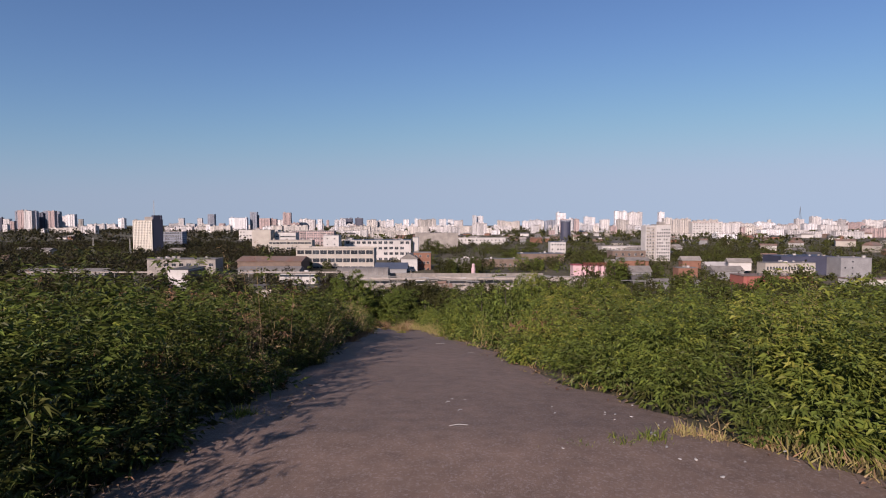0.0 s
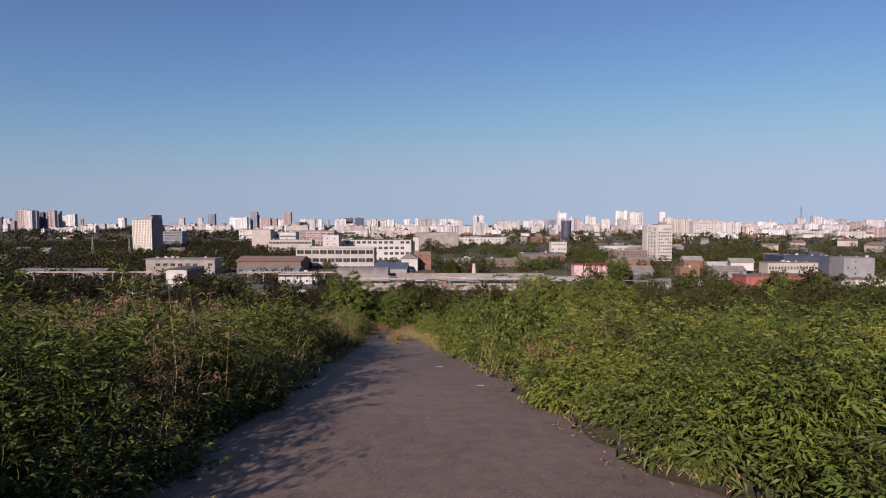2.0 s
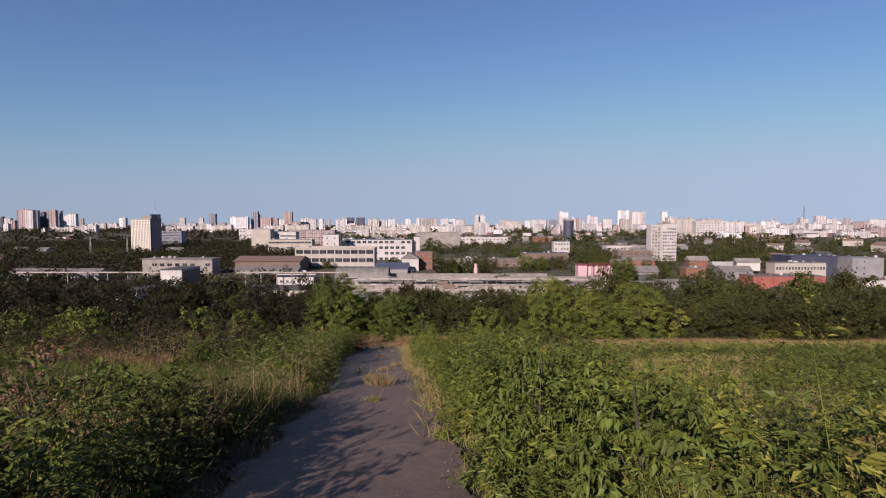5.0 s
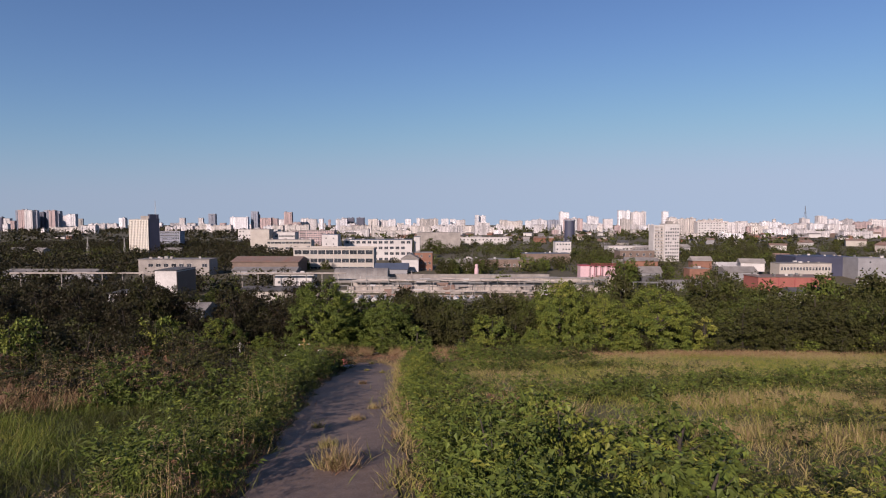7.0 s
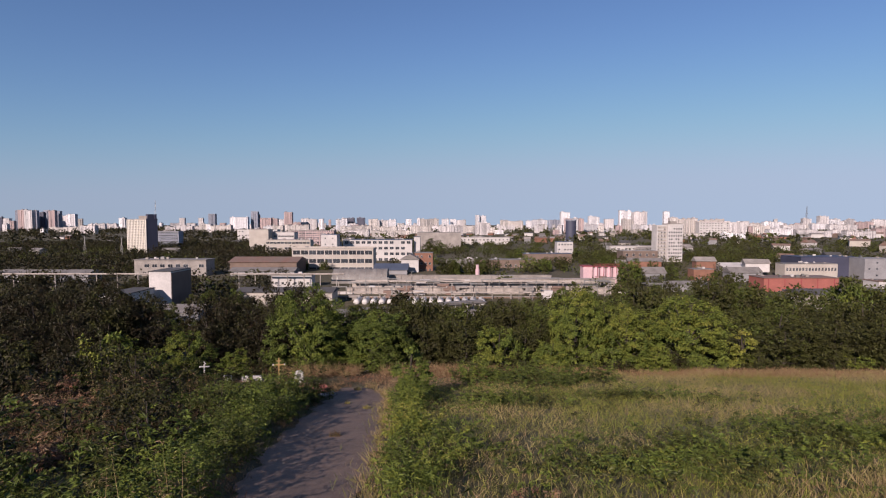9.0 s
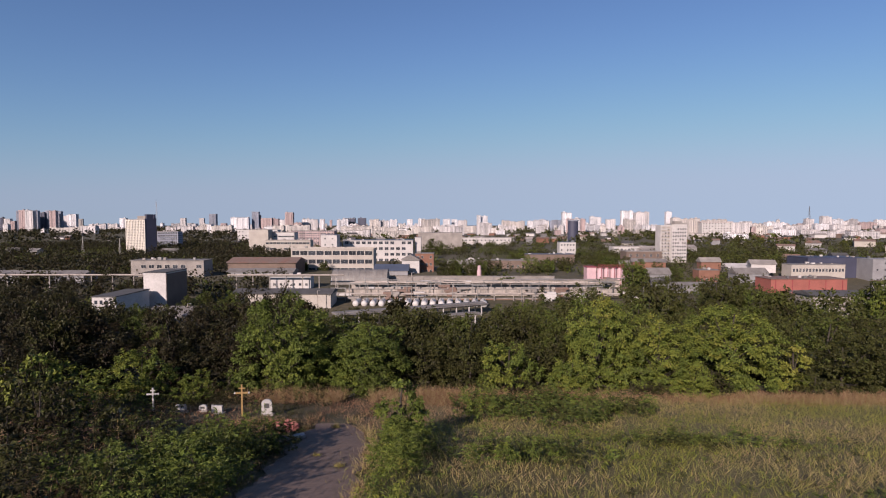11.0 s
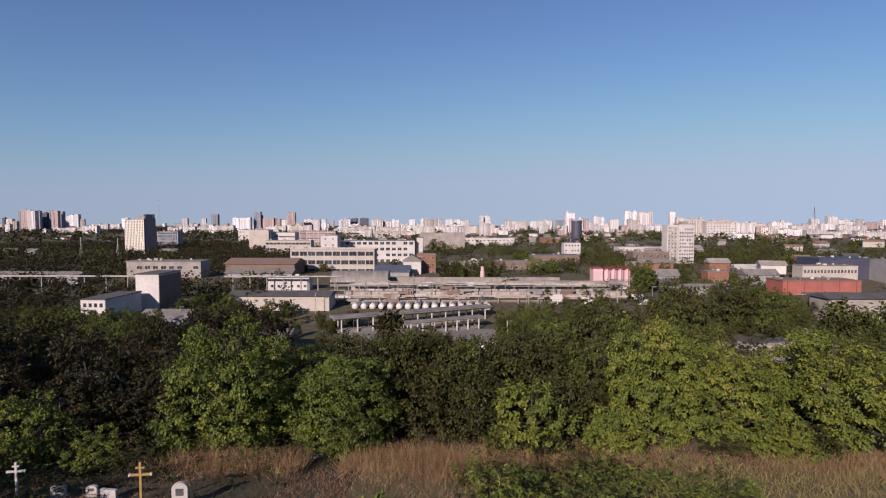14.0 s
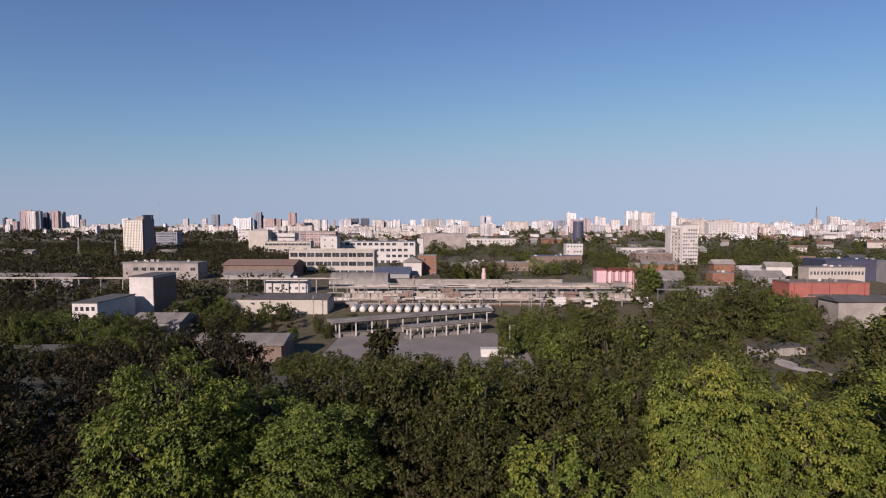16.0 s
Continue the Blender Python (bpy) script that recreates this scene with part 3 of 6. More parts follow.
    # reddish dead patches among the weeds
    for cx, cy, rx, ry_, hh in ((-2.9, 3.4, 0.6, 0.7, 0.42), (-6.5, 14.5, 2.2, 2.0, 1.15), (-9.5, 15.4, 3.0, 1.2, 1.2), (-7.5, 11.8, 1.6, 1.0, 1.1), (-3.4, 5.0, 0.35, 0.5, 0.8), (5.5, 9.5, 0.8, 0.8, 0.95), (7.5, 26.0, 3.0, 1.2, 0.5), (12, 31.0, 5.0, 1.6, 0.5), (1.6, 24.4, 0.5, 0.6, 0.9), (-9.0, 38.5, 1.6, 1.2, 1.0), (-3.75, 24.0, 0.3, 0.25, 0.6), (-8.2, 15.0, 1.5, 1.2, 1.35), (-7.0, 15.0, 1.2, 0.8, 1.3), (-4.2, 15.5, 0.8, 1.2, 0.95), (1.9, 29.0, 1.6, 1.4, 0.7), (-18, 33, 3, 3, 1.0), (-11, 36, 3, 2.5, 0.9),
                                (-7.9, 50.4, 1.6, 0.6, 0.4), (2.2, 12.5, 1.0, 1.4, 0.85), (-1.0, 58.0, 4.0, 1.3, 0.9), (22, 57, 9, 1.6, 0.6), (-15, 41, 3, 2, 0.9), (-13, 30, 2.4, 1.5, 0.9), (-2.75, 9.4, 0.5, 1.1, 0.8), (-2.95, 11.2, 0.6, 1.0, 0.9), (-4.6, 9.6, 1.4, 0.9, 0.95),
                                (-6.2, 11.0, 1.8, 1.1, 1.1), (-4.2, 12.6, 1.0, 1.0, 1.0), (-5, 57, 3.5, 1.4, 1.0), (1, 56.6, 3.5, 1.4, 0.85), (-9.5, 57.2, 3.0, 1.2, 0.9), (6.5, 57.6, 3.0, 1.2, 0.8), (1.9, 25.6, 0.8, 0.5, 0.8), (-7.7, 49.2, 0.6, 0.45, 0.45), (-6.2, 49.6, 0.7, 0.4, 0.35), (-5.6, 51.6, 0.8, 0.5, 0.5), (2.75, 3.7, 0.35, 0.5, 0.2), (3.5, 2.7, 0.4, 0.5, 0.22), (-5.4, 13.2, 1.6, 1.0, 1.0), (-3.6, 7.6, 0.5, 0.8, 0.75)):
        n = int(100 * rx * ry_) + 40
        x, y = cx + rx * r.normal(0, 0.5, n), cy + ry_ * r.normal(0, 0.5, n)
        k = ~((x > left_edge(y) - 0.1) & (x < right_edge(y) + 0.1))
        x, y = x[k], y[k]
        stuff("dead_grass", grass(x, y, hh * r.uniform(0.5, 1.1, len(x)), np.where(r.uniform(0, 1, len(x)) < 0.5, r.uniform(0.92, 1.0, len(x)), r.uniform(0.74, 0.9, len(x))) if cx < -3 or cy > 55 else r.uniform(0.66, 0.86, len(x)), 10, 0.013, r, 0.14, 0.5), "reddish-brown dead grass and seed stalks", "grass")


def tuft(x, y, h, n, tone, label):
    r = np.random.default_rng(int(abs(x * 100) + y * 10))
    xs_, ys_ = np.full(n, 0.0) + x + r.normal(0, h * 0.22, n), y + r.normal(0, h * 0.22, n)
    tagged(new("grass_tuft", leaf_mesh("grass_tuft", grass(xs_, ys_, h * r.uniform(0.6, 1.1, n), np.clip(tone + r.normal(0, 0.05, n), 0, 1), 10, 0.012, r, 0.05, 0.5))),
           label, "grass tuft", "tufts on the asphalt")


# ---- trees ----
def tube(points, radii, sides=6):
    """A tapered limb through the points."""
    co, faces = [], []
    pts = [Vector(p) for p in points]
    for k, (p, rad) in enumerate(zip(pts, radii)):
        d = (pts[min(k + 1, len(pts) - 1)] - pts[max(k - 1, 0)]).normalized()
        a = d.orthogonal().normalized()
        b = d.cross(a)
        co += [p + (a * math.cos(2 * math.pi * s / sides) + b * math.sin(2 * math.pi * s / sides)) * rad for s in range(sides)]
        if k:
            o = (k - 1) * sides
            faces += [(o + s, o + (s + 1) % sides, o + sides + (s + 1) % sides, o + sides + s) for s in range(sides)]
    return co, faces


def tree_meshes(name, seed, h, w, leaves, size, tone, lobes, skirt=0.35, pointed=0.0):
    """Trunk, limbs that reach into rounded boughs, and leaves in tufts over the outside of every bough."""
    r = np.random.default_rng(seed)
    co, faces = tube([(0, 0, -0.4), (0.03 * h * r.normal(), 0.03 * h * r.normal(), h * 0.4), (0.05 * h * r.normal(), 0.05 * h * r.normal(), h * 0.85)], [0.03 * h, 0.02 * h, 0.005 * h])
    count = max(8, lobes // 6)
    centre, radius = [], []
    for k in range(count):
        f = (k + 0.5) / count
        f = (1 - skirt) * f ** 0.9 + skirt * f ** 2.2
        half = w / 2 * math.sqrt(max(0.06, 1 - ((f - 0.46) / 0.66) ** 2)) * (1 - pointed * 0.75 * max(0, f - 0.2))
        bough = half * r.uniform(0.34, 0.56) * (1 - 0.25 * f)
        az = 2.4 * k + r.normal(0, 0.35)
        out = max(0.0, half - bough) * r.uniform(0.7, 1.12)
        c = np.array([math.cos(az) * out, math.sin(az) * out, max(bough * 0.45, h * (0.07 + 0.83 * f) - bough * 0.3 * r.uniform(0, 1))])
        centre.append(c)
        radius.append(bough)
        foot = np.array([0, 0, h * (0.04 + 0.4 * f)])
        s, q = tube([tuple(foot), tuple(foot * 0.4 + c * 0.6 + np.array([0, 0, -0.03 * h])), tuple(c)], [0.010 * h, 0.006 * h, 0.002 * h], 4)
        faces += [tuple(v + len(co) for v in e) for e in q]
        co += s
    trunk = quads(name + "_trunk", np.array([tuple(v) for v in co]), np.array(faces), BARK, smooth=True)
    centre, radius = np.array(centre), np.array(radius)
    tufts = int(lobes * 3.5)
    which = r.choice(count, tufts * 3, p=radius ** 2 / (radius ** 2).sum())
    d = unit(r.normal(0, 1, (tufts * 3, 3)) + np.array([0, 0, 0.25]))
    tip = centre[which] + d * (radius[which] * r.uniform(0.82, 1.14, tufts * 3))[:, None] * np.array([1, 1, 0.9])
    deep = (np.linalg.norm(tip[:, None] - centre, axis=-1) / radius)
    deep[np.arange(len(tip)), which] = 9
    keep = np.flatnonzero((deep.min(1) > 0.72) & (tip[:, 2] > 0.02))[:tufts]
    tip, d, which = tip[keep], d[keep], which[keep]
    tufts = len(keep)
    per = max(4, leaves // tufts)
    rad = w * r.uniform(0.028, 0.058, tufts)
    c, out, rad = np.repeat(tip, per, 0), np.repeat(d, per, 0), np.repeat(rad, per)
    e = unit(r.normal(0, 1, (len(c), 3)))
    pos = c + e * (rad * r.uniform(0.15, 1.15, len(c)))[:, None] * np.array([1.15, 1.15, 0.8])
    pos[:, 2] = np.maximum(pos[:, 2], 0.05)
    way = unit(0.6 * e + 0.45 * out + np.array([0, 0, -0.45]) + r.normal(0, 0.35, (len(c), 3)))
    up = unit(np.array([0, 0, 0.55]) + 0.55 * out + 0.5 * e + r.normal(0, 0.28, (len(c), 3)))
    sz = size * r.uniform(0.6, 1.3, len(c))
    tn = np.clip(tone + np.repeat(r.normal(0, 0.03, tufts) + r.normal(0, 0.028, count)[which], per) + r.normal(0, 0.018, len(c)), 0, 1)
    crown = leaf_mesh(name + "_crown", [leaf_quads(pos, way, up, sz, sz * 0.66, tn, 0.25)])
    return trunk, crown


def grow(name, meshes, x, y, label, scale=(1, 1, 1), spin=0.0, group="", z=None):
    top = tagged(new(name), label, name.replace("_", " "), group)
    top.matrix_world = Matrix.LocRotScale((x, y, float(lie(x, y)) if z is None else z), Euler((0, 0, spin)), scale)
    for part_name, me in zip(("trunk", "crown"), meshes):
        new(part_name, me).parent = top
    return top


def build_trees():
    r = np.random.default_rng(21)
    maple = [tree_meshes("maple", 31 + k, 6, 5.2, 22000, 0.122, 0.40, 150) for k in range(2)]
    gold = [tree_meshes("gold", 41 + k, 5.4, 5.0, 22000, 0.118, 0.462, 150) for k in range(3)]
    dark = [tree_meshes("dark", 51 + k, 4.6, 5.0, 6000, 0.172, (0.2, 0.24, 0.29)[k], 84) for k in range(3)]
    # the first brown is near black, the thicket's inner shade in its leaf tone
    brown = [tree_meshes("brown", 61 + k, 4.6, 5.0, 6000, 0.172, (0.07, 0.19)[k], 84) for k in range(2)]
    small = [tree_meshes("small", 71 + k, 3.2, 3.6, 6500, 0.13, 0.455, 60) for k in range(2)]
    bush = [tree_meshes("bush", 271 + k, 2, 2.6, 1500, 0.13, (0.38, 0.22, 0.12, 0.48, 0.97)[k], 30) for k in range(5)]
    slim = tree_meshes("slim", 81, 3.4, 1.9, 2600, 0.16, 0.52, 30, pointed=0.6)
    pillar = tree_meshes("pillar", 83, 2.6, 1.9, 4200, 0.11, 0.39, 50, pointed=0.8)

    def put(kind, k, x, y, h, w, label, base, group="trees along the slope foot", name="tree"):
        me = kind[k % len(kind)] if isinstance(kind, list) else kind
        grow(name, me, x, y, label, (w / base[1], w / base[1], h / base[0]), r.uniform(0, 6.28), group)

    green_l, gold_l = "bright green maple with foliage down to the ground", "yellow-green broadleaf tree above dry grass"
    dark_l, brown_l = "dark green thorny tree in the slope thicket", "brownish shrub tree in the slope thicket, inner shade painted in"
    put(maple, 0, -10.6, 60.5, 6.8, 6.0, green_l, (6, 5.2))
    put(maple, 1, -5.0, 61.0, 4.9, 5.6, green_l, (6, 5.2))
    put(maple, 0, -8.0, 63.0, 5.0, 5.0, green_l, (6, 5.2))
    put(small, 0, 4.2, 60.2, 3.4, 4.4, "low green shrub tree at the meadow edge", (3.2, 3.6))
    put(gold, 0, 10.2, 61.5, 6.7, 4.8, gold_l, (5.4, 5.0))
    put(gold, 1, 14.0, 61.0, 5.3, 4.8, gold_l, (5.4, 5.0))
    put(gold, 2, 18.8, 61.0, 6.0, 6.4, gold_l, (5.4, 5.0))
    put(slim, 0, 22.8, 60.6, 3.6, 2.2, "slim yellowing sapling beside the thicket", (3.4, 1.9))
    put(small, 1, 8.0, 59.2, 2.6, 3.2, "low green shrub tree at the meadow edge", (3.2, 3.6))
    put(small, 1, 15.5, 59.0, 1.8, 3.0, "low green shrub tree at the meadow edge", (3.2, 3.6))
    put(small, 0, -18.0, 57.5, 3.2, 3.8, "yellow-green shrub beside the graves", (3.2, 3.6))
    put(small, 0, -14.5, 56.5, 1.9, 2.4, "low green shrub among the graves", (3.2, 3.6))
    put(pillar, 0, -1.5, 46.3, 3.0, 2.5, "dense upright green sapling at the asphalt edge", (2.6, 1.9), "", "sapling")
    # thicket of the belt
    for k in range(96):
        x, y = r.uniform(-64, 62), r.uniform(61.5, 82)
        if abs(x) > y * 0.9 or (y < 63.5 and -13 < x < 24):
            continue
        low = 0.5 if 0.5 < x / (y - 40) < 0.85 and y > 66 else 1.0
        # west of x = -12 the variants with the most painted shade
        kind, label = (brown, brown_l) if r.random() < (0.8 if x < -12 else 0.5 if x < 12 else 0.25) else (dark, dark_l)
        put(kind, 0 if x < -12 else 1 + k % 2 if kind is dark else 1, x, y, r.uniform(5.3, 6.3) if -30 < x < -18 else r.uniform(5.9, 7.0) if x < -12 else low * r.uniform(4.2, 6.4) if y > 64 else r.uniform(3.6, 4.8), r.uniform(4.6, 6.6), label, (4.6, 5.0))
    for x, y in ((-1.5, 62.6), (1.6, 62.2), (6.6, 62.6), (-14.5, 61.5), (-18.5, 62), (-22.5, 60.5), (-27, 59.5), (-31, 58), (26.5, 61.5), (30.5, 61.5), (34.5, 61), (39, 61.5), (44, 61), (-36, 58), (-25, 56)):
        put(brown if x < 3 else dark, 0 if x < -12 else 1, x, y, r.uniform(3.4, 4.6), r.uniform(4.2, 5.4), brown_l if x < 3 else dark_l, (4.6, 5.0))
    for k in range(60):
        x, y = r.uniform(-44, -15), r.uniform(40, 60)
        if x + (y - 40) * 0.25 > -15.5 + 2 * math.sin(y) or abs(x) > y * 0.9:
            continue
        q = r.choice((1, 1, 2, 2, 3))
        label = {1: "dark green shrub on the slope", 2: "rust-brown shrub on the slope", 3: "yellow-green shrub on the slope"}[q]
        put(bush, q, x, y, r.uniform(1.6, 3.4), r.uniform(2.4, 4.0), label, (2, 2.6), "shrubs on the slope", "shrub")
    for k, (x, y, h) in enumerate(((-12.6, 46.3, 1.9), (-14.5, 45.0, 2.6), (-16.8, 47.0, 2.7), (-19.0, 45.5, 2.6), (-17.5, 49.5, 2.3), (-20.5, 50.0, 2.8), (-15.8, 50.2, 1.4))):
        put(bush, 1 + k % 2, x, y, h, h * 1.25, "dark shrub shading the graves", (2, 2.6), "shrubs on the slope", "shrub")
    for k in range(30):
        x = r.uniform(-13, 40)
        if -3 < x < 1:
            continue
        put(bush, k % 4, x, r.uniform(58.6, 60.2), r.uniform(0.8, 1.9), r.uniform(1.6, 3.0), "low leafy shrub at the foot of the trees", (2, 2.6), "shrubs at the tree foot", "shrub")
    for k, (x, y, h) in enumerate(((-13.5, 15.5, 1.9), (-15.5, 18.0, 2.1), (-11.8, 13.6, 1.5), (-18.0, 20.5, 2.2), (-12.5, 20.0, 1.6), (-21, 24, 2.0), (18, 22, 1.2), (24, 27, 1.4), (13, 26.5, 1.0), (28, 33, 1.3))):
        put(bush, k % 2, x, y, h, h * 1.4, "leafy green shrub among tall weeds", (2, 2.6), "shrubs on the slope", "shrub")
    for q, x, y, h, w in ((0, -4.7, 10.2, 1.2, 1.8), (3, -3.7, 13.4, 1.35, 1.7), (0, -4.3, 16.4, 1.4, 2.0), (4, -6.6, 13.6, 1.45, 2.0), (4, -8.4, 15.2, 1.6, 2.2), (4, -7.2, 17.6, 1.6, 2.0), (4, -10.6, 17.0, 1.7, 2.4), (4, 2.5, 14.5, 0.9, 1.3), (1, 9.4, 13.8, 1.4, 2.4),
                          (1, 11.6, 13.2, 1.4, 2.2), (3, 5.6, 14.2, 1.1, 1.8), (0, 7.4, 11.6, 1.1, 1.8), (4, -17.5, 43, 1.5, 3.2), (4, -13.6, 38.5, 1.2, 2.6), (4, -20, 37, 1.4, 3.0), (4, -9.8, 33.0, 0.8, 2.0), (2, -12.5, 31.5, 0.9, 2.2), (4, 1.7, 29.2, 0.7, 1.5), (1, 5.2, 9.2, 1.3, 1.5), (1, 7.8, 10.4, 1.4, 1.7), (4, 2.0, 11.2, 0.85, 1.2), (0, 1.6, 13.5, 1.6, 1.5), (0, 1.2, 15.6, 1.7, 1.6), (3, 2.6, 15.0, 1.4, 1.7), (0, 1.5, 17.3, 1.6, 1.6), (0, 4.8, 12.4, 1.2, 1.9), (1, 6.8, 15.6, 1.4, 2.2), (4, 3.4, 12.8, 1.0, 1.5), (0, 9.0, 17.0, 1.5, 2.4), (0, 0.95, 19.0, 1.4, 1.7), (0, 0.75, 21.5, 1.5, 1.9), (3, 1.9, 22.6, 1.5, 2.1), (0, 2.9, 20.3, 1.4, 2.0), (0, 4.1, 23.4, 1.4, 2.3), (1, 15, 25, 0.9, 1.8), (0, 10, 24, 0.8, 2.0)):
        label = ("leafy green shrub among tall weeds", "dark green shrub among weeds", "brown shrub among weeds", "yellow-green shrub among weeds", "rust-red dried shrub among weeds")[q]
        put(bush, q, x, y, h, w, label, (2, 2.6), "shrubs on the slope", "shrub")
    for k in range(46):
        x, y = r.uniform(-24, -6.2), r.uniform(30, 46)
        q = int(r.choice((0, 1, 1, 2, 2)))
        label = ("leafy green shrub among tall weeds", "dark green shrub on the slope", "rust-brown shrub on the slope")[q]
        put(bush, q, x, y, r.uniform(0.9, 1.7), r.uniform(1.6, 3.0), label, (2, 2.6), "shrubs on the slope", "shrub")
    for k in range(16):
        y = r.uniform(29, 46)
        put(bush, 0, float(left_edge(y)) - r.uniform(0.9, 7.0), y, r.uniform(0.9, 1.5), r.uniform(1.2, 2.2), "bushy green shrub beside the track", (2, 2.6), "shrubs on the slope", "shrub")
    for row, base_y in enumerate((66, 72)):
        for k in range(13):
            x = -15 + 3.3 * k + r.uniform(-1, 1)
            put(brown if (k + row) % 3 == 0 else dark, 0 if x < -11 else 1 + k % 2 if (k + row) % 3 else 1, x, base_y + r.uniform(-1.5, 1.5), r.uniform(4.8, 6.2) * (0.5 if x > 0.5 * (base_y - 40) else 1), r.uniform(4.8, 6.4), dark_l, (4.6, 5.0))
    # woods on the lower slope
    rows = []
    for k in range(230):
        x, y = r.uniform(-150, 190), r.uniform(84, 192)
        if abs(x) > 12 + y * 0.95 or (y > 88 and -66 < x < 13 + (y - 88) * 0.14) or (0.53 < x / (y - 40) < 0.8):
            continue
        rows.append((x, y, (0.7 if x < 0 else 1.1) * r.uniform(7.5, 11)))
    rows += [(r.uniform(-235, -152), r.uniform(255, 322), r.uniform(8, 13)) for k in range(40)]
    wood_stuff("slope_woods", rows, "dark green mixed woods on the lower slope, painted shade in the west", 1260, 0.5)


def wood_stuff(name, rows, label, leaves, size):
    """Woods that nobody could count: uneven crowns of leaf sprays, joined."""
    r = np.random.default_rng(len(rows))
    parts = []
    for x, y, h in rows:
        w, lobes = h * r.uniform(0.6, 0.9), 36
        t = r.uniform(0.1, 1, lobes)
        ring = np.sin(np.pi * np.minimum(0.93, t * 0.82 + 0.16)) ** 0.6 * w / 2 * r.uniform(0.25, 0.9, lobes)
        az = r.uniform(0, 6.28, lobes)
        c = np.repeat(np.stack([x + np.cos(az) * ring, y + np.sin(az) * ring, lie(x, y) + h * (0.06 + 0.86 * t)], -1), leaves // lobes, 0)
        d = unit(r.normal(0, 1, c.shape))
        pos = c + d * w * 0.13 * r.uniform(0.2, 1.2, (len(c), 1))
        way = unit(0.6 * d + np.array([0, 0, -0.45]) + r.normal(0, 0.75, c.shape))
        up = unit(np.array([0, 0, 0.6]) + 0.5 * d + r.normal(0, 0.65, c.shape))
        sz = size * r.uniform(0.6, 1.3, len(c))
        # crowns west of x = 0 are darker, their inner shade put into the tone
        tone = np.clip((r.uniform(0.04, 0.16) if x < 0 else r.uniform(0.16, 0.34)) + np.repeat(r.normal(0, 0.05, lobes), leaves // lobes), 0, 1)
        parts.append(leaf_quads(pos, way, up, sz, sz * 0.6, tone))
    stuff(name, parts, label, "woods")


def build_woods():
    """Tall woods below the meadow and round the yard."""
    r = np.random.default_rng(77)
    big = [tree_meshes("wood", 191 + k, 10, 8.0, 5000, 0.4, (0.22, 0.26, 0.32, 0.36)[k], 96) for k in range(4)]
    label = "tall dark green tree below the hillside"
    for k in range(124):
        if k < 72:
            x, y, h = r.uniform(5, 84), r.uniform(96, 172), r.uniform(9.5, 14)
            if x < 13 + (y - 96) * 0.13 or 0.53 < x / (y - 40) < 0.8 or (x > 50 and abs(y - 132 - (x - 50) * 0.15) < 14):
                continue
        else:
            x, y, h = r.uniform(-215, -84), r.uniform(180, 252), r.uniform(8, 12.5)
            if x > -160 and y > 222:
                continue
            if k > 108:
                x, y, h = r.uniform(-158, -104), r.uniform(214, 232), r.uniform(11, 15)
        w = h * r.uniform(0.6, 0.85)
        grow("tree", big[k % 4], x, y, label, (w / 8, w / 8, h / 10), r.uniform(0, 6.28), "tall woods below")
    # trees that stand among the sheds and works
    works = "dark green tree among the works buildings"
    rows = [(-160 + 5.4 * k + r.uniform(-1, 1), 236 + r.uniform(-2, 2), r.uniform(11, 13.5)) for k in range(10)]
    rows += [(r.uniform(-122, -66), r.uniform(246, 276), r.uniform(6.5, 10)) for k in range(16)]
    rows += [(r.uniform(-168, -92), r.uniform(206, 242), r.uniform(6, 9)) for k in range(30)]
    rows += [(r.uniform(-122, -92), r.uniform(266, 284), r.uniform(7, 11)) for k in range(8)]
    rows += [(r.uniform(-66, -40), r.uniform(228, 262), r.uniform(5, 9)) for k in range(7)]
    rows += [(r.uniform(-5, 36), r.uniform(398, 412), r.uniform(9, 14)) for k in range(9)]
    rows += [(r.uniform(-120, -92), r.uniform(436, 444), r.uniform(6, 9)) for k in range(6)]
    rows += [(r.uniform(16, 62), r.uniform(188, 262), r.uniform(8, 13)) for k in range(26)]
    rows += [(r.uniform(-50, 16), r.uniform(184, 198), r.uniform(5.5, 8)) for k in range(18)]
    low = []
    low += [(r.uniform(84, 168), r.uniform(230, 264), r.uniform(5.5, 9)) for k in range(38)]
    low += [(r.uniform(118, 168), r.uniform(186, 230), r.uniform(5, 8)) for k in range(22)]
    low += [(x, y, r.uniform(1.2, 2.2)) for x, y in ((r.uniform(0.55, 0.78) * (y - 40), y) for y in [r.uniform(96, 190) for k in range(70)])]
    low += [(r.uniform(42, 112), r.uniform(250, 312), r.uniform(6, 10)) for k in range(34)]
    low += [(r.uniform(105, 190), r.uniform(262, 318), r.uniform(7, 12)) for k in range(44)]
    low += [(r.uniform(172, 232), r.uniform(262, 288), r.uniform(8, 11)) for k in range(14)]
    low += [(r.uniform(-112, -56), r.uniform(236, 284), r.uniform(5, 8)) for k in range(12)]
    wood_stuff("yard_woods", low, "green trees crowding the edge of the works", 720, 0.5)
    rows += [(11, 430, 11), (18, 434, 9), (32, 428, 12), (40, 436, 10), (72, 430, 10), (80, 436, 9), (93, 434, 9), (120, 450, 12), (132, 456, 14), (140, 448, 11), (150, 470, 13), (-30, 470, 9), (60, 520, 12), (70, 526, 14), (118, 256, 23), (126, 262, 25), (133, 258, 21), (110, 338, 19), (114, 342, 16), (-18, 655, 20), (-8, 660, 17), (76, 425, 11), (90, 440, 12), (160, 430, 14), (172, 425, 13)]
    for k, (x, y, h) in enumerate(rows):
        w = h * r.uniform(0.6, 0.95)
        grow("tree", big[k % 4], x, y, works, (w / 8, w / 8, h / 10), r.uniform(0, 6.28), "trees among the works")
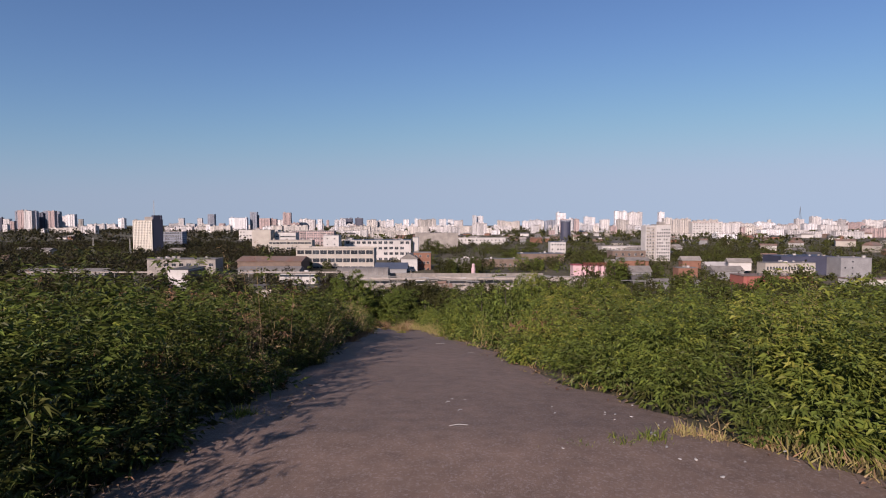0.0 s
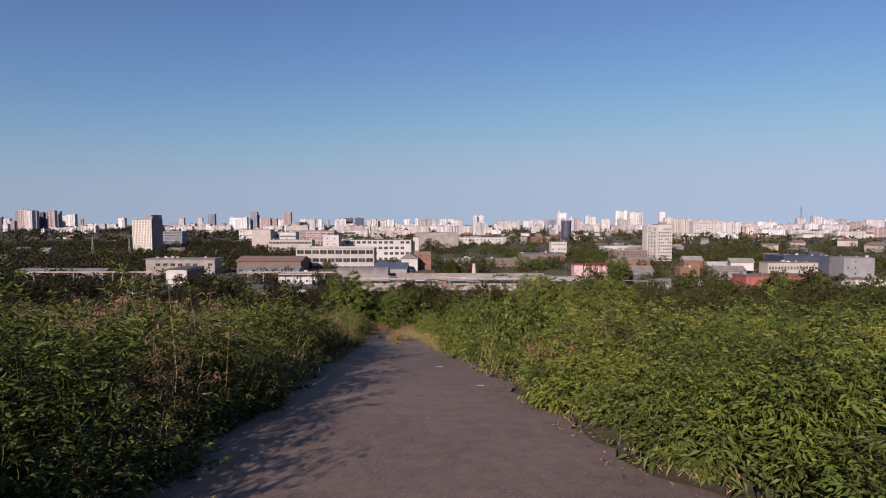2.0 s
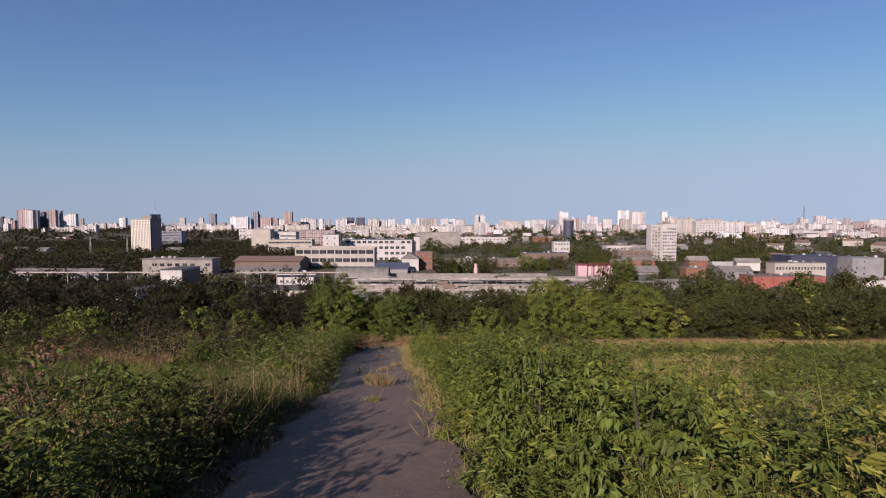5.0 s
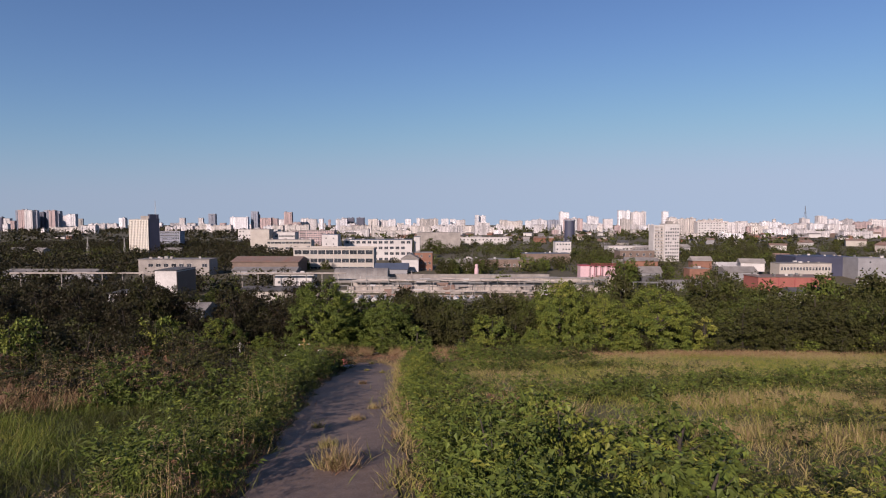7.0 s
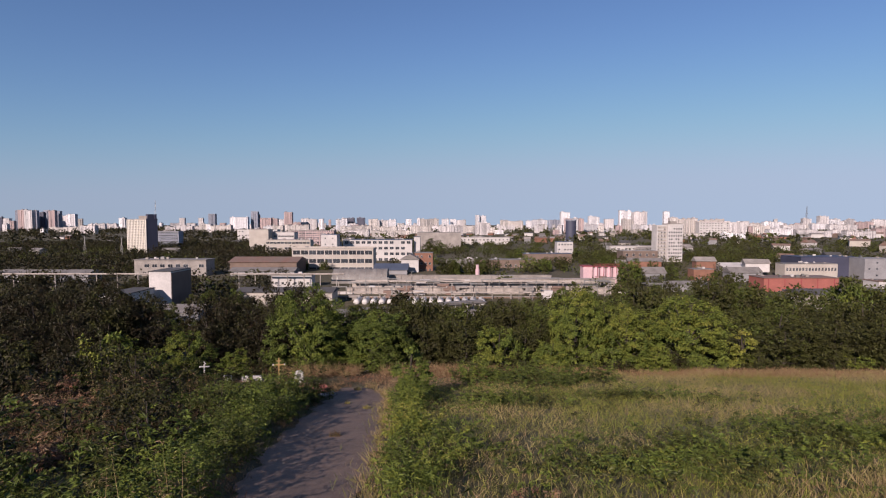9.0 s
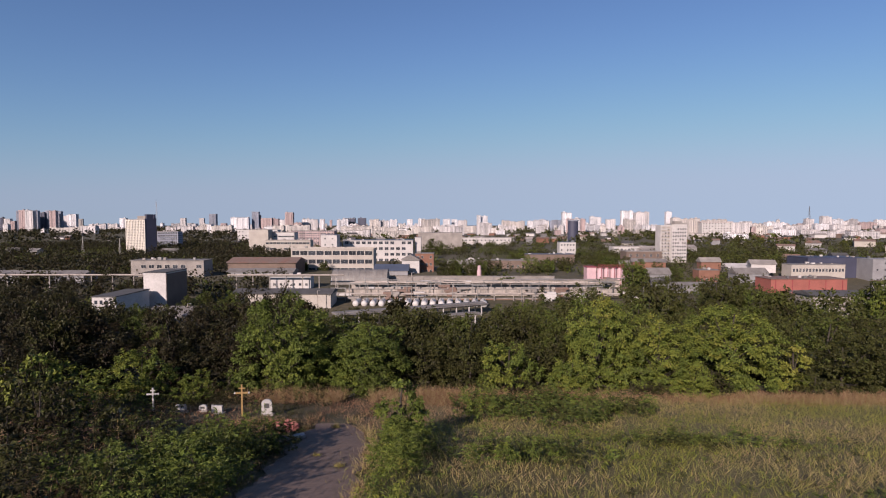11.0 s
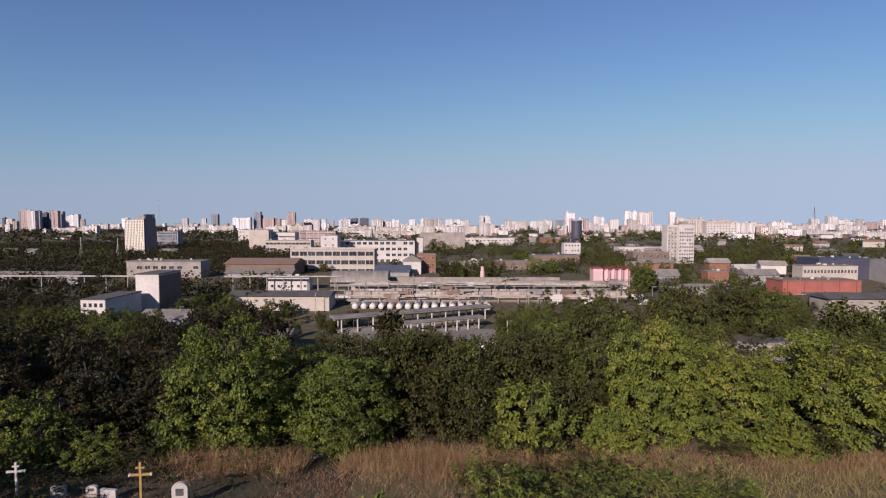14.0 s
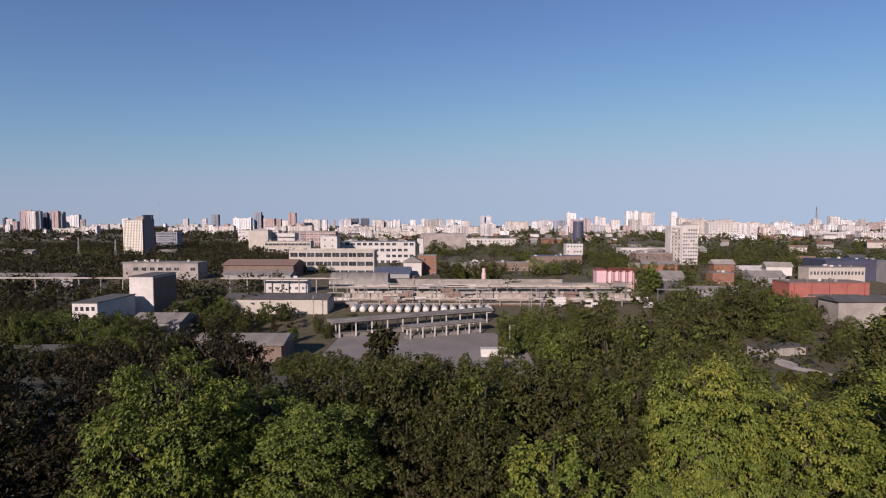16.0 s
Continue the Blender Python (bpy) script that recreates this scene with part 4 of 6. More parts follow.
    willow = tree_meshes("willow", 401, 12, 14, 5000, 0.5, 0.42, 60)
    grow("tree", willow, 64, 428, "pale green weeping willow beside the sheds", (1, 1, 1.1), 0.4)


def far_trees(name, x, y, h, w, n, size, tone, label, seed):
    """Distant trees: sprays of leaf clumps over a rounded outline."""
    r = np.random.default_rng(seed)
    m = len(x)
    d = unit(r.normal(0, 1, (m, n, 3)))
    p = np.stack([x, y, lie(x, y) + h * 0.5], -1)[:, None] + d * np.stack([w / 2, w / 2, h / 2], -1)[:, None] * r.uniform(0.5, 1.05, (m, n, 1))
    way = unit(d + r.normal(0, 0.7, (m, n, 3))).reshape(-1, 3)
    up = unit(np.array([0, 0, 0.5]) + 0.9 * d.reshape(-1, 3) + r.normal(0, 0.4, (m * n, 3)))
    sz = (np.repeat(w, n) * size * r.uniform(0.6, 1.3, m * n))
    tn = np.clip(np.repeat(tone, n) + r.normal(0, 0.03, m * n), 0, 1)
    return tagged(new(name, leaf_mesh(name, [leaf_quads(p.reshape(-1, 3), way, up, sz, sz * 0.75, tn)])), label, "trees", kind="stuff")


# ---- buildings ----
def add_box(bm, x, y, z, w, d, h):
    """A box on its base centre."""
    bmesh.ops.create_cube(bm, size=1, matrix=Matrix.Translation((x, y, z + h / 2)) @ Matrix.Diagonal((w, d, h, 1)))


def part(name, bm, mat, parent, label=""):
    me = bpy.data.meshes.new(name)
    bm.to_mesh(me)
    bm.free()
    me.materials.append(mat)
    ob = new(name, me)
    ob.parent = parent
    return tagged(ob, label)


def boxes(name, parent, mat, *rows, label=""):
    bm = bmesh.new()
    for row in rows:
        add_box(bm, *row)
    return part(name, bm, mat, parent, label)


PANE = {}


def windows(parent, x0, x1, z0, dz, cols, rows, w, h, y, turn=0.0, mat=None, skip=0.0, seed=1):
    """Framed panes in rows on the face at y; turn swings the face round the building."""
    key = (round(w, 2), round(h, 2), (mat or WHITE).name)
    if key not in PANE:
        bm = bmesh.new()
        add_box(bm, 0, 0, 0, w, 0.16, h)
        me = bpy.data.meshes.new("window")
        bm.to_mesh(me)
        me.materials.append(GLASS)
        bm.clear()
        for row in ((0, 0, -0.1, w + 0.2, 0.26, 0.1), (0, 0, h, w + 0.2, 0.26, 0.1), (-w / 2 - 0.05, 0, 0, 0.1, 0.24, h), (w / 2 + 0.05, 0, 0, 0.1, 0.24, h), (0, 0, 0, 0.08, 0.22, h)):
            add_box(bm, *row)
        fr = bpy.data.meshes.new("frame")
        bm.to_mesh(fr)
        bm.free()
        fr.materials.append(mat or WHITE)
        PANE[key] = me, fr
    r = random.Random(seed)
    spin = Matrix.Rotation(turn, 4, "Z")
    for i in range(cols):
        for j in range(rows):
            if r.random() < skip:
                continue
            ob = new("window", PANE[key][0])
            ob.parent = parent
            ob.matrix_local = spin @ Matrix.Translation((x0 + (x1 - x0) * (i + 0.5) / cols, y, z0 + dz * j))
            if w > 1.2:
                fr = new("frame", PANE[key][1])
                fr.parent = ob


def thing(name, x, y, z, rz, label, category, group=""):
    ob = tagged(new(name), label, category, group)
    ob.matrix_world = pose(x, y, z, 0, 0, rz)
    return ob


def hall(name, x, y, z, w, d, h, wall, roof, label, rz=0.0, cols=0, rows=1, win=(1.6, 1.6), rise=0.0, eave=0.4, category="building", parapet=0.0, skip=0.1):
    """A plain building with a flat or gabled roof and framed windows on the face towards the hill."""
    b = thing(name, x, y, z, rz, label, category)
    boxes("wall", b, wall, (0, 0, 0, w, d, h))
    bm = bmesh.new()
    if rise:
        along = w >= d
        hw, hd = w / 2 + eave, d / 2 + eave
        ring = [(-hw, -hd, h), (hw, -hd, h), (hw, hd, h), (-hw, hd, h)]
        ridge = [(-hw, 0, h + rise), (hw, 0, h + rise)] if along else [(0, -hd, h + rise), (0, hd, h + rise)]
        low = [bm.verts.new((px, py, pz - 0.25)) for px, py, pz in ring]
        v = [bm.verts.new(p) for p in ring + ridge]
        faces = ((0, 1, 5, 4), (2, 3, 4, 5), (1, 2, 5), (3, 0, 4)) if along else ((1, 2, 5, 4), (3, 0, 4, 5), (0, 1, 4), (2, 3, 5))
        for f in faces:
            bm.faces.new([v[k] for k in f])
        for k in range(4):
            bm.faces.new([low[k], low[(k + 1) % 4], v[(k + 1) % 4], v[k]])
        bm.faces.new(low[::-1])
    else:
        add_box(bm, 0, 0, h + 0.004, w + eave, d + eave, 0.35)
    part("roof", bm, roof, b)
    if not rise and w > 12:
        q = random.Random(int(abs(x * 7)))
        for k in range(int(w / 9) + 1):
            boxes("roof_vent", b, q.choice((STEEL, CONCRETE, WHITE)), (q.uniform(-0.45, 0.45) * w, q.uniform(-0.3, 0.3) * d, h + 0.36, q.uniform(0.8, 2.6), q.uniform(0.8, 2.0), q.uniform(0.6, 1.7)))
    if parapet:
        boxes("parapet", b, wall, (0, -d / 2 - eave / 2 + 0.1, h + 0.36, w + eave, 0.3, parapet), (0, d / 2 + eave / 2 - 0.1, h + 0.36, w + eave, 0.3, parapet))
    if cols:
        dz = h / rows
        windows(b, -w / 2 + 0.6, w / 2 - 0.6, dz * 0.32, dz, cols, rows, win[0], win[1], -d / 2 - 0.02, mat=WHITE, skip=skip, seed=int(abs(x)))
    return b


def block(x, y, w, d, top, mat, label, rz=0.0, name="apartment_block", base=-40.0, cap=True):
    """A far apartment block: a panelled body with window bands, a roof slab and a lift house."""
    h = top - base
    b = thing(name, x, y, base, rz, label, "apartment block", "far city blocks")
    q = random.Random(int(abs(x) * 3 + w))
    bays = max(1, min(5, int(w / 15)))
    for k in range(bays):
        wide, tall, back = w / bays, h - q.choice((0, 0, 1.5, 3.0)) * (bays > 1), q.choice((0, 0, 1.2))
        at = -w / 2 + wide * (k + 0.5)
        boxes("section", b, mat, (at, back, 0, wide - 0.02, d, tall))
        boxes("roof", b, CONCRETE, (at, back, tall + 0.01, wide, d + 0.6, 0.7))
        if cap and q.random() < 0.7:
            boxes("lift_house", b, mat, (at + wide * q.uniform(-0.25, 0.25), back, tall + 0.72, min(6, wide * 0.35), d * 0.4, q.uniform(2.0, 3.4)))
        boxes("loggia", b, mat, (at + wide * q.uniform(-0.2, 0.2), back - d / 2 - 0.6, 2, wide * 0.22, 1.2, tall - 4))
    return b


# ---- the far city ----
def far_city():
    block(-1762, 2206, 14.0, 12, 43.8, SLATE, "blue-grey high-rise in the distant city")
    block(-1729, 2188, 25.5, 15, 45.8, ROSE, "rose-coloured apartment tower in the distant city")
    block(-1677, 2159, 32.0, 18, 45.2, APART, "pale panel apartment block in the distant city")
    block(-1689, 2206, 21.1, 13, 43.8, SLATE, "blue-grey high-rise in the distant city")
    block(-1699, 2256, 19.1, 12, 37.6, NAVY, "dark glazed high-rise in the distant city")
    block(-1685, 2267, 24.0, 14, 45.0, SLATE, "blue-grey high-rise in the distant city")
    block(-1582, 2158, 25.2, 15, 42.9, ROSE, "rose-coloured apartment tower in the distant city")
    block(-1589, 2197, 23.3, 14, 41.3, SLATE, "blue-grey high-rise in the distant city")
    block(-1642, 2307, 24.5, 15, 23.7, APART, "pale panel apartment block in the distant city")
    block(-1612, 2309, 39.1, 18, 31.1, PALE, "white apartment tower in the distant city")
    block(-1746, 2106, 11.2, 12, 15.1, NAVY, "dark glazed high-rise in the distant city")
    block(-1641, 2007, 23.4, 14, 10.2, APART, "pale panel apartment block in the distant city")
    block(-1621, 2006, 17.0, 12, 1.7, ROSE, "rose-coloured apartment tower in the distant city")
    block(-1391, 2308, 26.9, 16, 13.9, PALE, "white apartment tower in the distant city")
    block(-1606, 2509, 133.0, 18, -10, APART, "pale panel apartment block in the distant city")
    block(-1344, 1909, 125.3, 18, -21, SAND, "cream apartment block in the distant city")
    block(-1132, 2307, 22.0, 13, 13.9, APART, "pale panel apartment block in the distant city")
    block(-1052, 2306, 19.6, 12, 13.9, APART, "pale panel apartment block in the distant city")
    block(-872, 2008, 25.5, 15, 27.2, SLATE, "blue-grey high-rise in the distant city")
    block(-874, 2107, 22.3, 13, -7.2, ROSE, "rose-coloured apartment tower in the distant city")
    block(-771, 2009, 66.0, 18, 14.5, PALE, "white apartment tower in the distant city")
    block(-723, 2038, 25.9, 16, 36.3, SLATE, "blue-grey high-rise in the distant city")
    block(-711, 2046, 6.5, 12, 23.4, NAVY, "dark glazed high-rise in the distant city")
    block(-654, 1959, 39.4, 18, 12.1, ROSE, "rose-coloured apartment tower in the distant city")
    block(-626, 1968, 25.0, 15, 10.0, ROSE, "rose-coloured apartment tower in the distant city")
    block(-646, 2209, 32.8, 18, 36.8, ROSE, "rose-coloured apartment tower in the distant city")
    block(-587, 2309, 68.5, 18, 11.5, APART, "pale panel apartment block in the distant city")
    block(-611, 2209, 32.8, 18, -5.3, ROSE, "rose-coloured apartment tower in the distant city")
    block(-976, 1909, 36.4, 18, -18.5, APART, "pale panel apartment block in the distant city")
    block(-901, 1859, 55.1, 18, -16.0, APART, "pale panel apartment block in the distant city")
    block(-902, 1909, 30.3, 18, -6.4, APART, "pale panel apartment block in the distant city")
    block(-841, 1859, 45.3, 18, -16.0, SAND, "cream apartment block in the distant city")
    block(-754, 1809, 68.9, 18, -13.6, SAND, "cream apartment block in the distant city")
    block(-532, 1709, 36.2, 18, -12.8, SAND, "cream apartment block in the distant city")
    block(-501, 1809, 86.2, 18, -11.7, SAND, "cream apartment block in the distant city")
    block(-452, 2408, 25.5, 15, 14.5, SLATE, "blue-grey high-rise in the distant city")
    block(-433, 2459, 31.3, 18, 14.7, NAVY, "dark glazed high-rise in the distant city")
    block(-388, 2459, 36.5, 18, 17.3, NAVY, "dark glazed high-rise in the distant city")
    block(-323, 2509, 29.3, 18, 4.4, APART, "pale panel apartment block in the distant city")
    block(-291, 2529, 40.2, 18, 4.4, APART, "pale panel apartment block in the distant city")
    block(-244, 2459, 33.9, 18, 6.9, PALE, "white apartment tower in the distant city")
    block(-173, 2508, 26.6, 16, 9.7, PALE, "white apartment tower in the distant city")
    block(-116, 2509, 34.6, 18, 12.3, PALE, "white apartment tower in the distant city")
    block(-1, 2459, 33.9, 18, 12.1, PALE, "white apartment tower in the distant city")
    block(35, 2508, 26.6, 16, 9.7, PALE, "white apartment tower in the distant city")
    block(70, 2509, 39.9, 18, 7.0, APART, "pale panel apartment block in the distant city")
    block(148, 2506, 18.6, 12, 28.3, PALE, "white apartment tower in the distant city")
    block(176, 2529, 29.5, 18, 25.8, PALE, "white apartment tower in the distant city")
    block(296, 2409, 102.1, 18, 1.7, SAND, "cream apartment block in the distant city")
    block(363, 2309, 36.7, 18, 1.7, PALE, "white apartment tower in the distant city")
    block(418, 2359, 55.0, 18, 4.2, SAND, "cream apartment block in the distant city")
    block(426, 2109, 46.9, 18, 6.2, SLATE, "blue-grey high-rise in the distant city")
    block(422, 1909, 32.3, 18, 32.0, PALE, "white apartment tower in the distant city")
    block(595, 2409, 66.4, 18, -3.4, PALE, "white apartment tower in the distant city")
    block(635, 2309, 46.5, 18, 21.3, PALE, "white apartment tower in the distant city")
    block(761, 2509, 42.6, 18, 12.3, APART, "pale panel apartment block in the distant city")
    block(728, 2189, 46.4, 18, 43.4, PALE, "white apartment tower in the distant city")
    block(791, 2209, 65.5, 18, 39.1, APART, "pale panel apartment block in the distant city")
    block(924, 2257, 23.9, 14, 40.0, PALE, "white apartment tower in the distant city")
    block(849, 2006, 21.3, 13, 14.5, PALE, "white apartment tower in the distant city")
    block(661, 1509, 75.0, 18, 9.7, SAND, "cream apartment block in the distant city")
    block(726, 1489, 72.4, 18, 3.3, SAND, "cream apartment block in the distant city")
    block(807, 1509, 70.2, 18, 0.1, APART, "pale panel apartment block in the distant city")
    block(1033, 1709, 61.5, 18, -1.9, PALE, "white apartment tower in the distant city")
    block(1065, 1659, 66.7, 18, -8.8, APART, "pale panel apartment block in the distant city")
    block(1544, 2309, 34.3, 18, 11.5, APART, "pale panel apartment block in the distant city")
    block(1177, 1709, 47.0, 18, -7.3, PALE, "white apartment tower in the distant city")
    block(1474, 2109, 35.7, 18, 19.6, APART, "pale panel apartment block in the distant city")
    block(1215, 1659, 84.3, 18, -10.6, APART, "pale panel apartment block in the distant city")
    block(1590, 2209, 39.8, 18, 8.7, PALE, "white apartment tower in the distant city")
    block(1718, 2309, 68.5, 18, 1.7, APART, "pale panel apartment block in the distant city")
    block(1633, 2109, 67.0, 18, -2.8, ROSE, "rose-coloured apartment tower in the distant city")
    block(1872, 2309, 93.0, 18, 6.6, APART, "pale panel apartment block in the distant city")
    block(1872, 2209, 74.9, 18, 1.7, PALE, "white apartment tower in the distant city")
    block(-250, 1509, 87.8, 18, -12.7, SAND, "cream apartment block in the distant city")
    block(-186, 1609, 85.1, 18, -17.0, SAND, "cream apartment block in the distant city")
    block(-130, 1309, 96.8, 18, -21.8, SAND, "cream apartment block in the distant city")
    block(-228, 1359, 71.8, 18, -19.8, APART, "pale panel apartment block in the distant city")
    block(-80, 1709, 65.1, 18, -16.4, SAND, "cream apartment block in the distant city")
    block(-7, 1759, 74.5, 18, -15.1, APART, "pale panel apartment block in the distant city")
    block(65, 1709, 72.3, 18, -14.6, SAND, "cream apartment block in the distant city")
    block(104, 1509, 41.5, 18, -4.7, APART, "pale panel apartment block in the distant city")
    block(131, 1506, 12.8, 12, -17.4, SAND, "cream apartment block in the distant city")
    block(159, 1608, 25.5, 15, -25.5, PALE, "white apartment tower in the distant city")
    block(-273, 1109, 91.3, 18, -18.2, ROSE, "rose-coloured apartment tower in the distant city")
    block(-302, 1009, 42.6, 18, -16.4, SAND, "cream apartment block in the distant city")
    block(-171, 2209, 51.5, 18, -12.3, APART, "pale panel apartment block in the distant city")
    block(477, 1909, 80.9, 18, -22.6, SAND, "cream apartment block in the distant city")
    block(512, 1159, 55.1, 18, -24.0, SAND, "cream apartment block in the distant city")
    block(641, 1209, 47.2, 18, -26.4, PALE, "white apartment tower in the distant city")
    block(842, 1506, 20.7, 12, -14.3, ROSE, "rose-coloured apartment tower in the distant city")
    block(1265, 1909, 40.4, 18, -14.5, SAND, "cream apartment block in the distant city")
    block(920, 1209, 63.8, 18, -20.0, APART, "pale panel apartment block in the distant city")
    block(1063, 1309, 62.2, 18, -14.9, ROSE, "rose-coloured apartment tower in the distant city")
    block(838, 1359, 64.6, 18, -17.0, PALE, "white apartment tower in the distant city")
    block(897, 1309, 103.7, 18, -20.4, APART, "pale panel apartment block in the distant city")
    r = random.Random(5)
    for k in range(280):
        y = r.uniform(1500, 3400)
        x = r.uniform(-0.9, 0.9) * y
        if x < -0.25 * y and r.random() < 0.6:
            continue
        top = -40 + r.choice((15, 15, 27, 27, 27, 30, 48))
        block(x, y, r.choice((12, 15, 18, 24, 32, 45, 60)), 13, top, r.choice((APART, APART, SAND, PALE, ROSE, SAND)), "pale apartment block among the roofs of the distant city", r.uniform(-25, 25))


far_city()


# ---- the valley floor: works, sheds and yards ----
def slab_tower():
    """The slab tower with a ribbed window front and a blank end, its shade painted dark."""
    rz = -36.0
    b = thing("office_tower", -361, 660, -40, 0, "pale ribbed concrete office tower with rows of small windows", "tower")
    b.matrix_world = pose(-361, 660, -40, 0, 0, rz)
    w, d, h = 49.0, 13.5, 42.6
    boxes("wall", b, RIB, (-w / 2, d / 2, 0, w, d, h))
    # navy paints the shade of the end that faces away from the sun
    boxes("end_wall", b, NAVY, (0.3, d / 2, 0, 0.6, d - 0.4, h + 1.5), label="end wall with its shade painted dark")
    for k in range(13):
        boxes("pilaster", b, RIB, (-w + w * k / 12, -0.3, 0, 1.8, 0.6, h))
    windows(b, -w, 0, 3, 3.3, 12, 12, 1.9, 1.9, -0.03, skip=0.02)
    boxes("roof", b, CONCRETE, (-w / 2, d / 2, h + 0.004, w + 0.6, d + 0.6, 0.6), (-w * 0.26, d / 2, h + 0.61, w * 0.42, d * 0.7, 4.2))
    boxes("lift_house", b, NAVY, (-3.4, d / 2, h + 0.62, 5.5, d * 0.6, 6.0), (0.2, d * 0.85, h + 0.62, 1.2, 2, 6))
    windows(b, 1.0, d - 1.0, 3, 3.3, 3, 12, 1.4, 1.5, 0.62, turn=math.pi / 2, skip=0.3)


def white_block():
    b = thing("apartment_block", 212.5, 534, -46, 6, "white ten-storey apartment block with balconies", "apartment block")
    boxes("wall", b, WHITE, (6.6, 0, 0, 15, 10, 44), (-5.9, 2, 0, 10, 10, 43.2))
    windows(b, -0.4, 13.6, 9, 3.3, 6, 10, 1.3, 1.5, -5.03, skip=0.05)
    for j in range(11):
        for k in range(2):
            boxes("balcony", b, CREAM, (-8.4 + 4.8 * k, -3.7, 8.2 + 3.25 * j, 3.2, 1.3, 1.1))
    windows(b, -10.6, -1.4, 9, 3.25, 3, 10, 1.3, 1.5, -3.03, skip=0.1)
    boxes("roof", b, CONCRETE, (6.6, 0, 44.004, 15.6, 10.6, 0.6), (6, 0, 44.61, 6, 5, 2.2))


def mast(x, y, z, h, w, label):
    b = thing("lattice_mast", x, y, z, 0, label, "mast")
    bm = bmesh.new()
    for sx, sy in ((-1, -1), (1, -1), (1, 1), (-1, 1)):
        co, faces = tube([(sx * w, sy * w, 0), (sx * w * 0.2, sy * w * 0.2, h * 0.75), (sx * 0.2, sy * 0.2, h)], [w * 0.05 + 0.05] * 3, 4)
        v = [bm.verts.new(c) for c in co]
        for f in faces:
            bm.faces.new([v[k] for k in f])
    part("leg", bm, STEEL, b)
    bm = bmesh.new()
    for k in range(12):
        s = w * (1 - 0.8 * min(1, k / 9)) * 2
        add_box(bm, 0, 0, h * k / 12, s, 0.15, 0.2)
        add_box(bm, 0, 0, h * k / 12, 0.15, s, 0.2)
    part("brace", bm, STEEL, b)


def arched_hangar(x, y, z, w, d, h):
    b = thing("hangar", x, y, z, 0, "grey arched sheet-metal hangar with ribbed cladding", "hangar")
    bm = bmesh.new()
    n = 14
    prof_ = [(-d / 2 * math.cos(math.pi * k / n), h * math.sin(math.pi * k / n) ** 0.8) for k in range(n + 1)]
    a = [bm.verts.new((-w / 2, py, pz)) for py, pz in prof_]
    c = [bm.verts.new((w / 2, py, pz)) for py, pz in prof_]
    for k in range(n):
        bm.faces.new((a[k], a[k + 1], c[k + 1], c[k]))
    bm.faces.new(a)
    bm.faces.new(c[::-1])
    part("shell", bm, TINROOF, b)
    bm = bmesh.new()
    for k in range(11):
        for (y0, z0), (y1, z1) in zip(prof_, prof_[1:]):
            co, faces = tube([(-w / 2 + w * k / 10, y0, z0), (-w / 2 + w * k / 10, y1, z1)], [0.18, 0.18], 4)
            v = [bm.verts.new(p) for p in co]
            for f in faces:
                bm.faces.new([v[q] for q in f])
    part("rib", bm, STEEL, b)


def cylinder(bm, p, q, rad, sides=16):
    co, faces = tube([p, q], [rad, rad], sides)
    v = [bm.verts.new(c) for c in co]
    for f in faces:
        bm.faces.new([v[k] for k in f])
    bm.faces.new(v[:sides][::-1])
    bm.faces.new(v[sides:])


def storage_tank(x, y, z):
    b = thing("storage_tank", x, y, z, 0, "white horizontal fuel tank with stained domed ends", "tank", "row of fuel tanks")
    bm = bmesh.new()
    rings = [(-6.0, 0.3), (-5.85, 0.9), (-5.5, 1.35), (-5.0, 1.58), (-4.6, 1.62), (4.6, 1.62), (5.4, 1.4), (6.0, 0.4)]
    co, faces = tube([(0, py, 2.5) for py, _ in rings], [q for _, q in rings], 18)
    v = [bm.verts.new(c) for c in co]
    for f in faces:
        bm.faces.new([v[k] for k in f])
    bm.faces.new(v[:18])
    bm.faces.new(v[-18:])
    part("shell", bm, TANK, b)
    for py in (-3.5, 3.5):
        boxes("saddle", b, CONCRETE, (0, py, 0, 2.6, 0.6, 1.3))
    bm = bmesh.new()
    cylinder(bm, (0, -3, 4.0), (0, -3, 5.0), 0.35, 10)
    part("hatch", bm, STEEL, b)
    return b


def loading_canopy(x0, y0, x1, y1, z, h, deep, bays):
    length, ang = math.hypot(x1 - x0, y1 - y0), math.degrees(math.atan2(y1 - y0, x1 - x0))
    b = thing("loading_canopy", (x0 + x1) / 2, (y0 + y1) / 2, z, ang, "long grey loading canopy on slim concrete posts", "canopy", "canopies of the yard")
    boxes("roof", b, TINROOF, (0, 0, h, length, deep, 0.5), (0, 0, h + 0.51, length - 1, deep * 0.4, 0.3))
    for k in range(bays):
        for s in (-1, 1):
            boxes("post", b, WHITE, (-length / 2 + length * (k + 0.5) / bays, s * deep * 0.38, 0, 0.45, 0.45, h))
    boxes("beam", b, CONCRETE, (0, -deep * 0.38, h - 0.55, length, 0.3, 0.5), (0, deep * 0.38, h - 0.55, length, 0.3, 0.5))
    boxes("dock", b, YARD, (0, 0, 0, length * 0.94, deep * 0.5, 1.1))


